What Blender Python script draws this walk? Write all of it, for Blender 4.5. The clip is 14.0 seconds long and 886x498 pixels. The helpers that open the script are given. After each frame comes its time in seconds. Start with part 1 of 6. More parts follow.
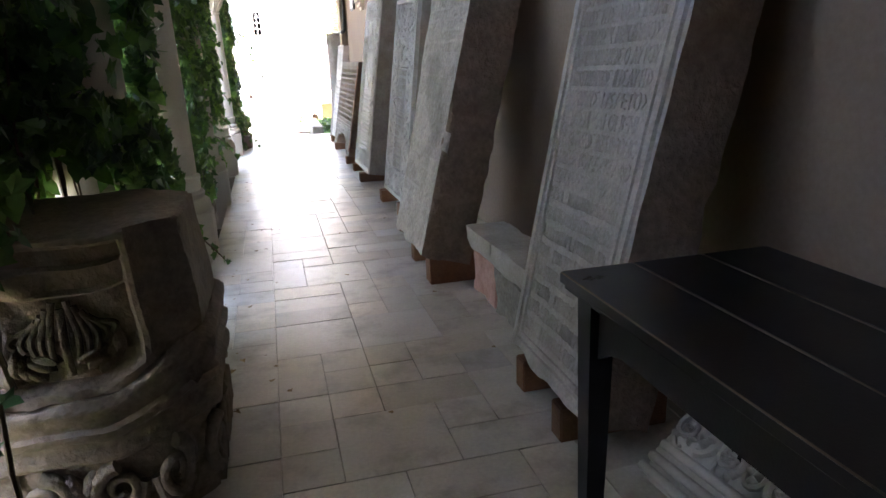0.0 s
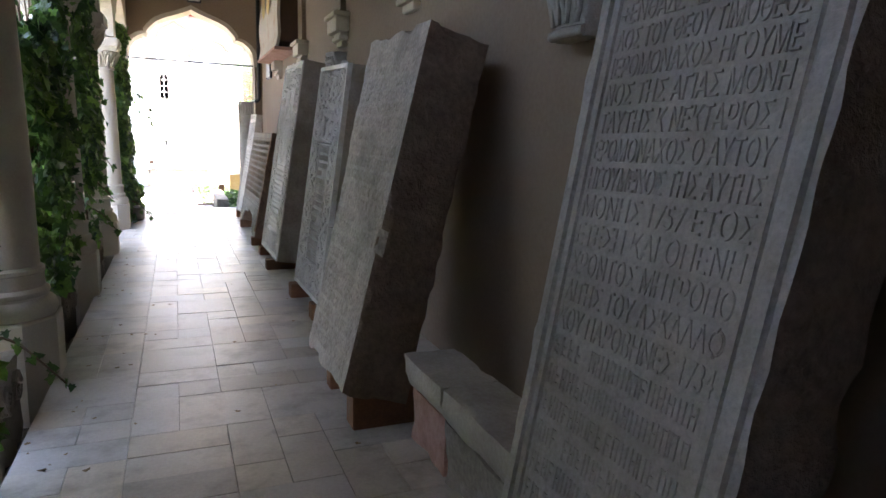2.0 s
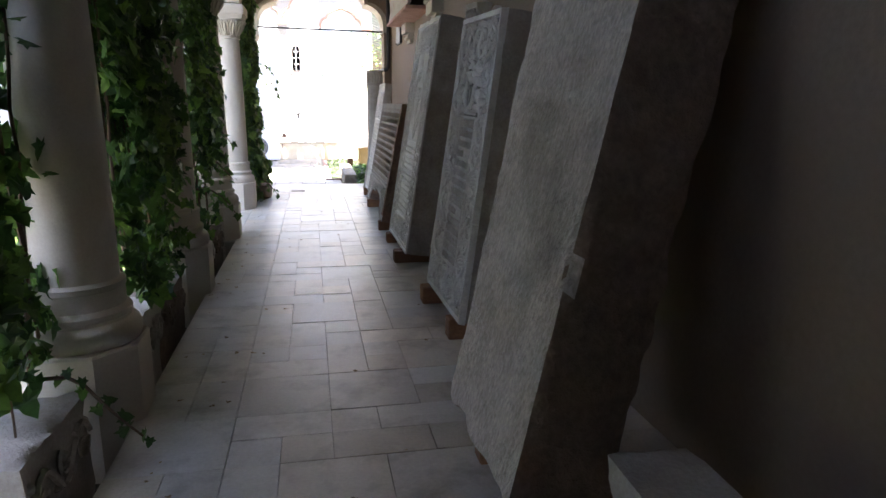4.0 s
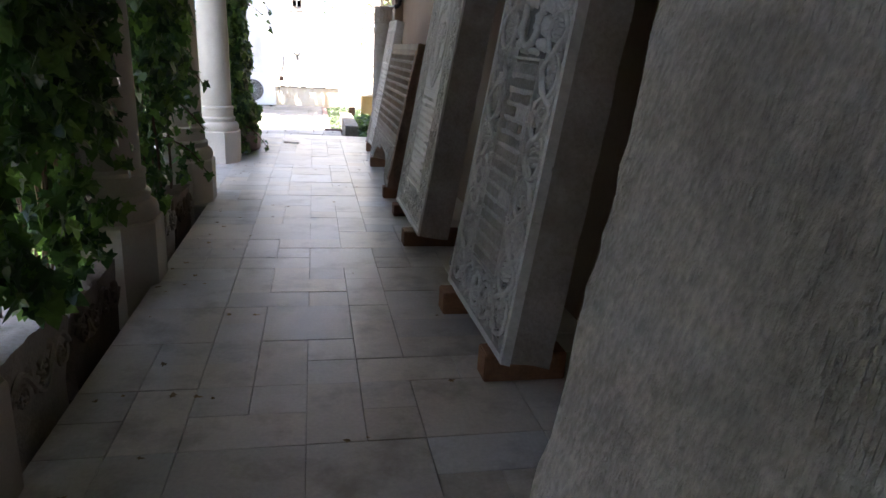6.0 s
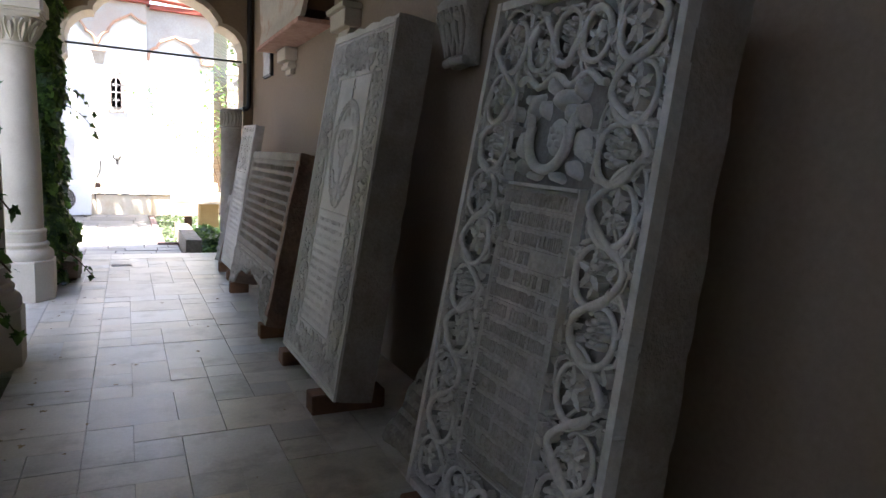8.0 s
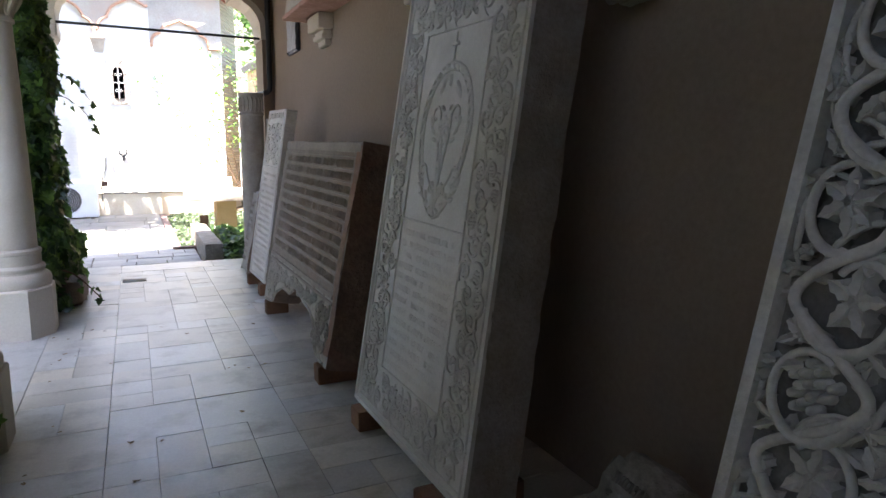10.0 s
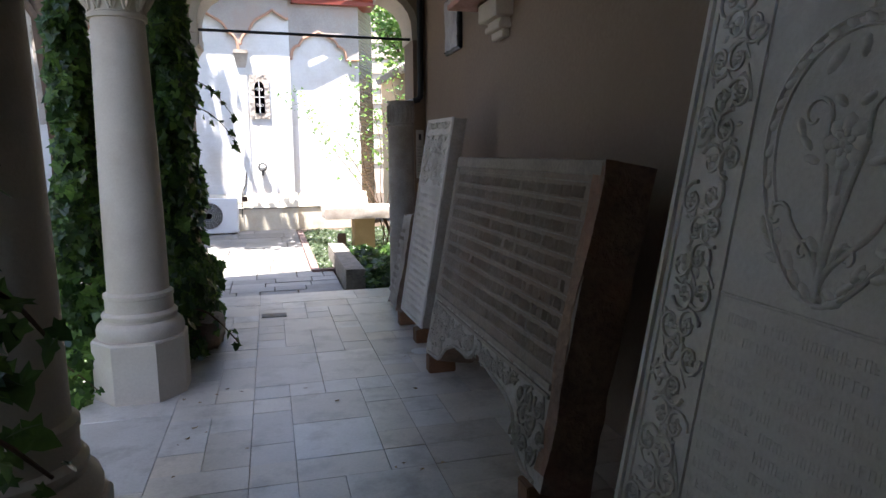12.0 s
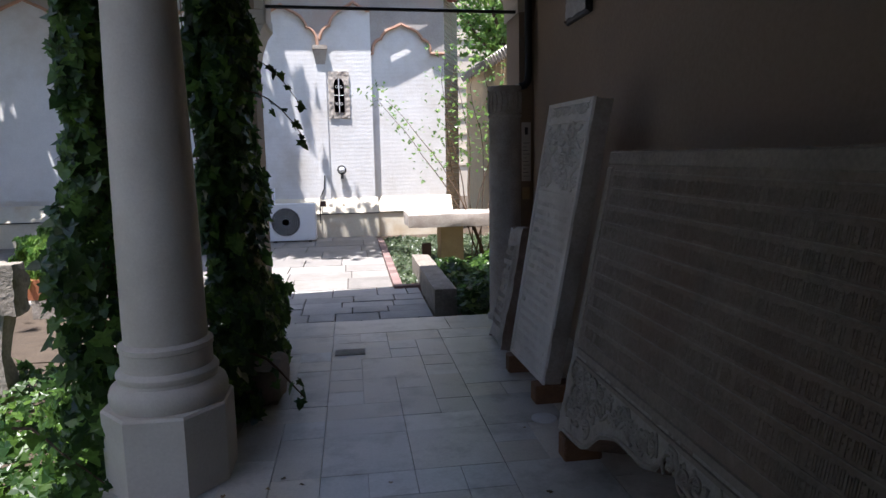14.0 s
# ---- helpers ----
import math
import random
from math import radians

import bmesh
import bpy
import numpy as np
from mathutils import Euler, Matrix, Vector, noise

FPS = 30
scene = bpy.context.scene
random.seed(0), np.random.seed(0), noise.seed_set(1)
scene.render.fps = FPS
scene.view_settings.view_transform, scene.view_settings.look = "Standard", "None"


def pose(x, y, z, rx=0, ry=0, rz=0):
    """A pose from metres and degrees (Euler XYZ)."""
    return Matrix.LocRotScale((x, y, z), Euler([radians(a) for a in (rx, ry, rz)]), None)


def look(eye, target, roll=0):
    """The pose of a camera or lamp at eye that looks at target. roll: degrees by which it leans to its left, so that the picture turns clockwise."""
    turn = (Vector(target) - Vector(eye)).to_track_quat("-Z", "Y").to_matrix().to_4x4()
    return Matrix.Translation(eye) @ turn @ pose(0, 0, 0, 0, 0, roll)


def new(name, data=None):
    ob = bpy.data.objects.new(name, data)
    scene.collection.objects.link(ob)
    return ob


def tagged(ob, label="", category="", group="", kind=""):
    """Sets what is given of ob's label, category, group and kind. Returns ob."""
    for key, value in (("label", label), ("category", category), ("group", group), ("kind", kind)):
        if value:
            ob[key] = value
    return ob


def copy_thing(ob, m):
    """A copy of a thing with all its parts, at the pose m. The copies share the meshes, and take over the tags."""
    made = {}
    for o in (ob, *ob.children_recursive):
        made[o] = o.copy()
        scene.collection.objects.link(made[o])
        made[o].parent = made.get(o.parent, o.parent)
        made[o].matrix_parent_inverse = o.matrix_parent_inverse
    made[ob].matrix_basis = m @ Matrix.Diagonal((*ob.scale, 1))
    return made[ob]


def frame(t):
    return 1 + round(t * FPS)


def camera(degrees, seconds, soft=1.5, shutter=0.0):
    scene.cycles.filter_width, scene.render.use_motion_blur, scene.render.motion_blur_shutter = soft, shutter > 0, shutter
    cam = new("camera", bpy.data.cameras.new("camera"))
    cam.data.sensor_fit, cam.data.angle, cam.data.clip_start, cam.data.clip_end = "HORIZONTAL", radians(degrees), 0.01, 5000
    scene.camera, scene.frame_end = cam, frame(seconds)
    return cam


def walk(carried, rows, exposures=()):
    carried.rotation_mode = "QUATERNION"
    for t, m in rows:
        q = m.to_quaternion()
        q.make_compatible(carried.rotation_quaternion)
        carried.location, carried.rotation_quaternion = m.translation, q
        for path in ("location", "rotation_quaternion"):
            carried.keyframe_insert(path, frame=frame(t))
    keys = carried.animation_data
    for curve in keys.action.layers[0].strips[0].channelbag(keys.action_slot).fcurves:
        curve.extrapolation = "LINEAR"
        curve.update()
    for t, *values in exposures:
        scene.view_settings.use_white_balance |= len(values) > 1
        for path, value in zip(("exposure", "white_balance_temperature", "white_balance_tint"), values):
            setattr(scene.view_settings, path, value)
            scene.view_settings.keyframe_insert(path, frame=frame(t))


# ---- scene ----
cam = camera(69.0, 14.0)
PATH = [
    (0, (0.384, 0.988, 1.255), (0.859, 2.848, 0.696), -2.2),
    (0.5, (0.387, 1.208, 1.26), (0.950, 3.064, 0.776), -1.7),
    (1, (0.420, 1.415, 1.252), (0.982, 3.281, 0.805), -1.4),
    (1.5, (0.502, 1.655, 1.275), (1.138, 3.525, 0.958), -0.1),
    (2, (0.521, 1.888, 1.258), (1.278, 3.710, 0.926), 1.6),
    (2.5, (0.546, 2.100, 1.258), (1.443, 3.854, 0.917), 1.4),
    (3, (0.643, 2.371, 1.265), (1.396, 4.178, 0.853), -0.6),
    (3.5, (0.643, 2.605, 1.26), (1.170, 4.492, 0.854), -0.5),
    (3.7, (0.640, 2.729, 1.263), (1.073, 4.637, 0.851), -0.8),
    (5.8, (0.707, 3.963, 1.197), (1.028, 5.832, 0.564), 3.5),
    (6, (0.711, 4.068, 1.191), (1.103, 5.944, 0.622), 3.3),
    (6.5, (0.696, 4.359, 1.23), (1.136, 6.269, 0.834), 2.5),
    (7, (0.580, 4.634, 1.237), (1.274, 6.493, 0.989), 4.4),
    (7.2, (0.537, 4.722, 1.246), (1.288, 6.562, 1.023), 4.5),
    (9.3, (0.462, 5.793, 1.257), (1.445, 7.503, 0.924), 0.5),
    (9.5, (0.486, 5.933, 1.271), (1.399, 7.682, 0.945), -0.8),
    (10, (0.475, 6.256, 1.265), (1.326, 8.038, 0.951), 0.4),
    (10.5, (0.441, 6.538, 1.288), (1.305, 8.319, 0.995), -0.6),
    (11, (0.473, 6.876, 1.285), (1.159, 8.731, 0.989), -2.0),
    (11.5, (0.486, 7.160, 1.287), (1.034, 9.060, 0.993), -1.2),
    (12, (0.439, 7.448, 1.305), (0.947, 9.361, 1.018), -0.5),
    (12.5, (0.462, 7.763, 1.282), (0.880, 9.698, 0.996), -0.5),
    (13, (0.490, 8.066, 1.3), (0.834, 10.020, 1.049), -0.1),
    (13.5, (0.481, 8.402, 1.313), (0.772, 10.364, 1.051), 0.2),
    (14, (0.469, 8.620, 1.279), (0.743, 10.582, 1.001), -1.1),
]
EXPOSURES = [(0, 5.35, 6750, 18), (1, 5.15, 6800, 17), (2, 4.55, 6820, 17), (3, 4.15, 6720, 17), (6, 3.62, 6700, 17), (7, 3.48, 6780, 17), (10, 3.4, 6600, 16), (11, 3.0, 6480, 16), (12.5, 2.0, 6340, 16), (14, 1.3, 6150, 17)]
walk(cam, [(t, look(eye, target, roll)) for t, eye, target, roll in PATH], EXPOSURES)

# ---- light ----
SUN_WAY = Vector((-0.20, -0.24, 1.0)).normalized()
world = bpy.data.worlds.new("world")
scene.world = world
world.use_nodes = True
wn, wl = world.node_tree.nodes, world.node_tree.links
sky = wn.new("ShaderNodeTexSky")
sky.sky_type, sky.sun_disc = "NISHITA", False
sky.sun_elevation = math.asin(SUN_WAY.z)
sky.sun_rotation = math.atan2(SUN_WAY.x, SUN_WAY.y)
wl.new(sky.outputs[0], wn["Background"].inputs[0])
wn["Background"].inputs[1].default_value = 0.13
sun_data = bpy.data.lights.new("sun", "SUN")
sun_data.energy, sun_data.angle, sun_data.color = 5.0, radians(0.5), (1.0, 0.96, 0.90)
sun = new("sun", sun_data)
sun.matrix_world = look(SUN_WAY * 40, (0, 0, 0))


# ---- materials ----
def material(name, low, high, rough=0.8, scale=6.0, fine=60.0, bump=0.3, metal=0.0, random_by="", spread=0.25, stain=None, stain_scale=1.3, bump_size=0.02, spec=0.4, gloss_vary=0.1):
    """Two scales of colour variation between low and high, a stain colour in broad patches, and fine relief."""
    m = bpy.data.materials.new(name)
    m.use_nodes = True
    n, l = m.node_tree.nodes, m.node_tree.links
    b = n["Principled BSDF"]
    b.inputs["Metallic"].default_value = metal
    b.inputs["Specular IOR Level"].default_value = spec
    tc = n.new("ShaderNodeTexCoord")
    geo = n.new("ShaderNodeNewGeometry")

    def noise_at(sc, detail, rough_=0.6):
        t = n.new("ShaderNodeTexNoise")
        t.inputs["Scale"].default_value, t.inputs["Detail"].default_value, t.inputs["Roughness"].default_value = sc, detail, rough_
        l.new(geo.outputs["Position"], t.inputs["Vector"])
        return t

    a, f = noise_at(scale, 6), noise_at(fine, 4)
    mix = n.new("ShaderNodeMath")
    mix.operation = "MULTIPLY_ADD"
    l.new(f.outputs[0], mix.inputs[0])
    mix.inputs[1].default_value = 0.45
    half = n.new("ShaderNodeMath")
    half.operation = "MULTIPLY"
    l.new(a.outputs[0], half.inputs[0])
    half.inputs[1].default_value = 0.6
    l.new(half.outputs[0], mix.inputs[2])
    ramp = n.new("ShaderNodeValToRGB")
    ramp.color_ramp.elements[0].position, ramp.color_ramp.elements[1].position = 0.33, 0.72
    ramp.color_ramp.elements[0].color, ramp.color_ramp.elements[1].color = (*low, 1), (*high, 1)
    l.new(mix.outputs[0], ramp.inputs[0])
    colour = ramp.outputs[0]
    if stain:
        st = noise_at(stain_scale, 5, 0.65)
        sr = n.new("ShaderNodeValToRGB")
        sr.color_ramp.elements[0].position, sr.color_ramp.elements[1].position = 0.5, 0.68
        sr.color_ramp.elements[0].color, sr.color_ramp.elements[1].color = (0, 0, 0, 1), (0.75, 0.75, 0.75, 1)
        l.new(st.outputs[0], sr.inputs[0])
        mc = n.new("ShaderNodeMix")
        mc.data_type = "RGBA"
        l.new(sr.outputs[0], mc.inputs[0])
        l.new(colour, mc.inputs[6])
        mc.inputs[7].default_value = (*stain, 1)
        colour = mc.outputs[2]
    if random_by:
        src = n.new("ShaderNodeObjectInfo").outputs["Random"] if random_by == "object" else geo.outputs["Random Per Island"]
        mr = n.new("ShaderNodeMapRange")
        mr.inputs[3].default_value, mr.inputs[4].default_value = 1 - spread, 1 + spread
        l.new(src, mr.inputs[0])
        hv = n.new("ShaderNodeHueSaturation")
        l.new(mr.outputs[0], hv.inputs["Value"])
        l.new(colour, hv.inputs["Color"])
        colour = hv.outputs[0]
    l.new(colour, b.inputs["Base Color"])
    rr = n.new("ShaderNodeMapRange")
    rr.inputs[1].default_value, rr.inputs[2].default_value = 0.3, 0.7
    rr.inputs[3].default_value, rr.inputs[4].default_value = max(rough - gloss_vary, 0.03), min(rough + gloss_vary, 1)
    l.new(a.outputs[0], rr.inputs[0])
    l.new(rr.outputs[0], b.inputs["Roughness"])
    if bump:
        bp = n.new("ShaderNodeBump")
        bp.inputs["Strength"].default_value, bp.inputs["Distance"].default_value = bump, bump_size
        l.new(mix.outputs[0], bp.inputs["Height"])
        l.new(bp.outputs[0], b.inputs["Normal"])
    return m


def add_courses(m, height, strength=0.4, size=0.01, axis="z", wobble=0.02):
    """Adds fine parallel courses (whitewashed brick, chisel marks) to a material's relief."""
    n, l = m.node_tree.nodes, m.node_tree.links
    geo = n.new("ShaderNodeNewGeometry")
    w = n.new("ShaderNodeTexWave")
    w.bands_direction = axis.upper()
    w.inputs["Scale"].default_value = 0.314 / height
    w.inputs["Distortion"].default_value = wobble * 100
    w.inputs["Detail"].default_value, w.inputs["Detail Scale"].default_value = 2, 1.2
    l.new(geo.outputs["Position"], w.inputs["Vector"])
    bp = n.new("ShaderNodeBump")
    bp.inputs["Strength"].default_value, bp.inputs["Distance"].default_value = strength, size
    l.new(w.outputs["Fac"], bp.inputs["Height"])
    b = n["Principled BSDF"]
    if b.inputs["Normal"].links:
        l.new(b.inputs["Normal"].links[0].from_socket, bp.inputs["Normal"])
    l.new(bp.outputs[0], b.inputs["Normal"])
    return m


def add_strokes(m, scale, strength, size, tone=0.0):
    """Adds short uneven tool marks, longer along one direction; tone also shades their hollows in the colour."""
    n, l = m.node_tree.nodes, m.node_tree.links
    geo = n.new("ShaderNodeNewGeometry")
    mp = n.new("ShaderNodeMapping")
    mp.inputs["Scale"].default_value = scale
    l.new(geo.outputs["Position"], mp.inputs["Vector"])
    nz = n.new("ShaderNodeTexNoise")
    nz.inputs["Scale"].default_value, nz.inputs["Detail"].default_value = 1.0, 3.0
    l.new(mp.outputs[0], nz.inputs["Vector"])
    bp = n.new("ShaderNodeBump")
    bp.inputs["Strength"].default_value, bp.inputs["Distance"].default_value = strength, size
    l.new(nz.outputs["Fac"], bp.inputs["Height"])
    b = n["Principled BSDF"]
    if b.inputs["Normal"].links:
        l.new(b.inputs["Normal"].links[0].from_socket, bp.inputs["Normal"])
    l.new(bp.outputs[0], b.inputs["Normal"])
    # hollows darker, ridges lighter: shading of the marks put into the colour
    if tone:
        mr = n.new("ShaderNodeMapRange")
        mr.inputs[1].default_value, mr.inputs[2].default_value = 0.35, 0.65
        mr.inputs[3].default_value, mr.inputs[4].default_value = 1 - tone, 1 + 0.5 * tone
        hv = n.new("ShaderNodeHueSaturation")
        l.new(nz.outputs["Fac"], mr.inputs[0])
        l.new(mr.outputs[0], hv.inputs["Value"])
        l.new(b.inputs["Base Color"].links[0].from_socket, hv.inputs["Color"])
        l.new(hv.outputs[0], b.inputs["Base Color"])
    return m


def leaf_material(name, dark, light):
    m = bpy.data.materials.new(name)
    m.use_nodes = True
    n, l = m.node_tree.nodes, m.node_tree.links
    b = n["Principled BSDF"]
    b.inputs["Roughness"].default_value = 0.33
    geo = n.new("ShaderNodeNewGeometry")
    ramp = n.new("ShaderNodeValToRGB")
    ramp.color_ramp.elements[0].color, ramp.color_ramp.elements[1].color = (*dark, 1), (*light, 1)
    mid = ramp.color_ramp.elements.new(0.7)
    mid.color = (*[0.6 * d + 0.4 * h for d, h in zip(dark, light)], 1)
    l.new(geo.outputs["Random Per Island"], ramp.inputs[0])
    nz = n.new("ShaderNodeTexNoise")
    nz.inputs["Scale"].default_value = 45
    l.new(geo.outputs["Position"], nz.inputs["Vector"])
    mu = n.new("ShaderNodeMix")
    mu.data_type, mu.blend_type = "RGBA", "OVERLAY"
    mu.inputs[0].default_value = 0.5
    l.new(ramp.outputs[0], mu.inputs[6])
    l.new(nz.outputs["Fac"], mu.inputs[7])
    l.new(mu.outputs[2], b.inputs["Base Color"])
    tr = n.new("ShaderNodeBsdfTranslucent")
    bright = n.new("ShaderNodeHueSaturation")
    bright.inputs["Value"].default_value, bright.inputs["Saturation"].default_value = 2.0, 0.9
    l.new(mu.outputs[2], bright.inputs["Color"])
    l.new(bright.outputs[0], tr.inputs["Color"])
    ms = n.new("ShaderNodeMixShader")
    ms.inputs[0].default_value = 0.4
    l.new(b.outputs[0], ms.inputs[1])
    l.new(tr.outputs[0], ms.inputs[2])
    l.new(ms.outputs[0], n["Material Output"].inputs["Surface"])
    return m


def add_tints(m, warm, cool):
    """Gives single pieces a warmer or cooler cast."""
    n, l = m.node_tree.nodes, m.node_tree.links
    b = n["Principled BSDF"]
    src = b.inputs["Base Color"].links[0].from_socket
    info = n.new("ShaderNodeObjectInfo")
    k = n.new("ShaderNodeMath")
    k.operation = "MULTIPLY"
    k.inputs[1].default_value = 7.31
    fr_ = n.new("ShaderNodeMath")
    fr_.operation = "FRACT"
    ramp = n.new("ShaderNodeValToRGB")
    ramp.color_ramp.elements[0].color, ramp.color_ramp.elements[1].color = (*[c * 0.9 for c in warm], 1), (*[c * 0.9 for c in cool], 1)
    mu = n.new("ShaderNodeMix")
    mu.data_type, mu.blend_type = "RGBA", "MULTIPLY"
    mu.inputs[0].default_value = 1.0
    l.new(info.outputs["Random"], k.inputs[0])
    l.new(k.outputs[0], fr_.inputs[0])
    l.new(fr_.outputs[0], ramp.inputs[0])
    l.new(src, mu.inputs[6])
    l.new(ramp.outputs[0], mu.inputs[7])
    l.new(mu.outputs[2], b.inputs["Base Color"])
    return m


M_WALL = material("wall_plaster", (0.225, 0.163, 0.115), (0.305, 0.23, 0.165), 0.85, 1.6, 40, 0.15, stain=(0.235, 0.17, 0.125), stain_scale=0.8)
M_CREAM = material("cream_plaster", (0.48, 0.41, 0.325), (0.60, 0.53, 0.43), 0.8, 2, 50, 0.15)
M_CEIL = material("ceiling_plaster", (0.40, 0.33, 0.27), (0.5, 0.42, 0.35), 0.85, 2, 50, 0.1)
M_TILE = material("floor_tile_stone", (0.42, 0.385, 0.335), (0.61, 0.57, 0.515), 0.36, 5, 70, 0.16, random_by="object", spread=0.15, stain=(0.25, 0.215, 0.175), stain_scale=3.6, bump_size=0.004, spec=0.85, gloss_vary=0.07)
add_tints(M_TILE, (1.05, 1.0, 0.90), (0.95, 1.0, 1.06))
M_JOINT = material("mortar", (0.20, 0.175, 0.15), (0.40, 0.37, 0.33), 0.9, 8, 80, 0.3)
M_MARBLE = material("weathered_marble", (0.30, 0.27, 0.24), (0.60, 0.55, 0.50), 0.7, 7, 75, 0.5, stain=(0.34, 0.30, 0.26), stain_scale=2.0)
# paler copy of the marble: light on worn raised carving put into the colour
M_RELIEF = material("lit_worn_marble", (0.47, 0.43, 0.385), (0.72, 0.67, 0.61), 0.62, 8, 70, 0.3, stain=(0.40, 0.355, 0.30), stain_scale=2.4)
# darker copy of the marble: shade in the cut ground put into the colour
M_CUT = material("shaded_cut_marble", (0.17, 0.155, 0.14), (0.33, 0.305, 0.275), 0.8, 9, 60, 0.7, stain=(0.16, 0.14, 0.12), stain_scale=3.0)
M_MARBLE_W = material("pale_marble", (0.58, 0.52, 0.455), (0.74, 0.685, 0.615), 0.62, 4, 80, 0.25, stain=(0.44, 0.39, 0.33), stain_scale=1.6)
M_SAND = material("grey_sandstone", (0.32, 0.28, 0.24), (0.52, 0.47, 0.41), 0.85, 7, 70, 0.6, stain=(0.27, 0.22, 0.18), stain_scale=2.2)
M_SAND_C = add_courses(material("chiselled_sandstone", (0.38, 0.325, 0.275), (0.68, 0.605, 0.53), 0.85, 9, 55, 0.8, stain=(0.29, 0.25, 0.21), stain_scale=2.2), 0.03, 0.12, 0.006, "y", 0.12)
add_strokes(M_SAND_C, (55, 80, 42), 1.0, 0.015, 0.18)
M_BROWN = material("brown_stone", (0.145, 0.115, 0.09), (0.29, 0.235, 0.19), 0.85, 6, 60, 0.6, stain=(0.205, 0.135, 0.10), stain_scale=1.8)
M_STACK = material("brown_weathered_stone", (0.12, 0.088, 0.062), (0.31, 0.245, 0.185), 0.9, 6, 45, 0.9, stain=(0.15, 0.11, 0.075), stain_scale=2.0)
M_REDDISH = material("reddish_rough_stone", (0.13, 0.08, 0.055), (0.30, 0.19, 0.13), 0.9, 8, 40, 0.9, stain=(0.28, 0.12, 0.075), stain_scale=2.2, bump_size=0.03)
M_RULE = material("paler_brown_stone", (0.168, 0.137, 0.11), (0.315, 0.262, 0.215), 0.85, 6, 60, 0.4)
M_FOOT = material("grey_carved_stone", (0.23, 0.195, 0.16), (0.41, 0.36, 0.31), 0.85, 6, 60, 0.5)
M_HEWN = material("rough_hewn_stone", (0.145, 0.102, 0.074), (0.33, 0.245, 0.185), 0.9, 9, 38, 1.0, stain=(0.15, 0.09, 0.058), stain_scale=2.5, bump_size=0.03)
# marble of the slab sides, with their shade put into a darker colour
M_SIDE_SHADE = material("shaded_marble_side", (0.24, 0.195, 0.155), (0.42, 0.36, 0.305), 0.8, 6, 60, 0.6, stain=(0.22, 0.175, 0.13), stain_scale=2.0)
M_PINKST = material("pink_stone", (0.40, 0.20, 0.15), (0.60, 0.38, 0.31), 0.9, 14, 40, 1.0, stain=(0.36, 0.19, 0.14), stain_scale=6)
M_ROUGHG = material("rough_grey_stone", (0.15, 0.13, 0.105), (0.36, 0.325, 0.28), 0.9, 9, 45, 1.0)
M_COL = material("column_stone", (0.47, 0.415, 0.345), (0.58, 0.525, 0.445), 0.7, 4, 90, 0.15, stain=(0.40, 0.34, 0.265), stain_scale=1.5)
M_WOOD = add_courses(material("timber_block", (0.14, 0.062, 0.028), (0.28, 0.135, 0.062), 0.65, 12, 80, 0.3, random_by="object"), 0.012, 0.2, 0.003, "z", 0.06)
M_DARKWOOD = material("dark_wood", (0.055, 0.03, 0.02), (0.11, 0.06, 0.04), 0.6, 10, 80, 0.3)
M_BLACK = material("black_lacquer", (0.006, 0.0055, 0.0055), (0.012, 0.0105, 0.010), 0.34, 2, 120, 0.05, spec=0.4)
# rubbed table edge, and the colour of highlights drawn on the board joints
M_WORN_GLINT = material("worn_glint_wood", (0.10, 0.075, 0.05), (0.2, 0.15, 0.1), 0.6, 20, 90, 0.2)
M_LEAF = leaf_material("ivy_leaf", (0.016, 0.046, 0.012), (0.115, 0.215, 0.034))
M_LEAF2 = leaf_material("shrub_leaf", (0.06, 0.14, 0.025), (0.20, 0.32, 0.06))
M_STEM = material("ivy_stem", (0.07, 0.045, 0.03), (0.15, 0.10, 0.065), 0.9, 20, 90, 0.4)
M_SOIL = material("soil", (0.045, 0.032, 0.022), (0.11, 0.085, 0.06), 0.95, 8, 60, 0.8)
M_IRON = material("black_iron", (0.012, 0.012, 0.014), (0.03, 0.03, 0.032), 0.45, 8, 80, 0.1)
M_GREYM = material("grey_plastic", (0.5, 0.5, 0.49), (0.6, 0.6, 0.59), 0.4, 8, 80, 0.05)
M_WHITEW = add_courses(material("whitewashed_brick", (0.62, 0.615, 0.60), (0.75, 0.745, 0.73), 0.85, 3, 50, 0.25, stain=(0.54, 0.51, 0.46), stain_scale=0.9), 0.075, 0.12, 0.007, "z", 0.03)
M_GREYPL = material("grey_render", (0.30, 0.28, 0.26), (0.44, 0.41, 0.38), 0.85, 2, 40, 0.3, stain=(0.40, 0.32, 0.27), stain_scale=1.2)
M_YELLOW = material("stained_plinth_render", (0.58, 0.52, 0.40), (0.72, 0.67, 0.56), 0.85, 3, 40, 0.3, stain=(0.52, 0.38, 0.22), stain_scale=1.1)
M_BRICK = material("red_brick_trim", (0.38, 0.21, 0.14), (0.52, 0.33, 0.24), 0.85, 8, 60, 0.3)
M_REDEAVE = material("red_metal_eave", (0.20, 0.035, 0.022), (0.30, 0.06, 0.035), 0.5, 5, 60, 0.1)
M_ROOF = material("roof_tiles", (0.28, 0.25, 0.22), (0.42, 0.38, 0.34), 0.85, 6, 40, 0.5)
M_PAVE = material("paving_stone", (0.30, 0.285, 0.265), (0.48, 0.455, 0.42), 0.8, 5, 60, 0.4, random_by="object", spread=0.25)
M_PAVE_L = material("pale_paving", (0.20, 0.19, 0.175), (0.33, 0.31, 0.285), 0.85, 7, 60, 0.5, random_by="object", spread=0.2, stain=(0.2, 0.185, 0.165))
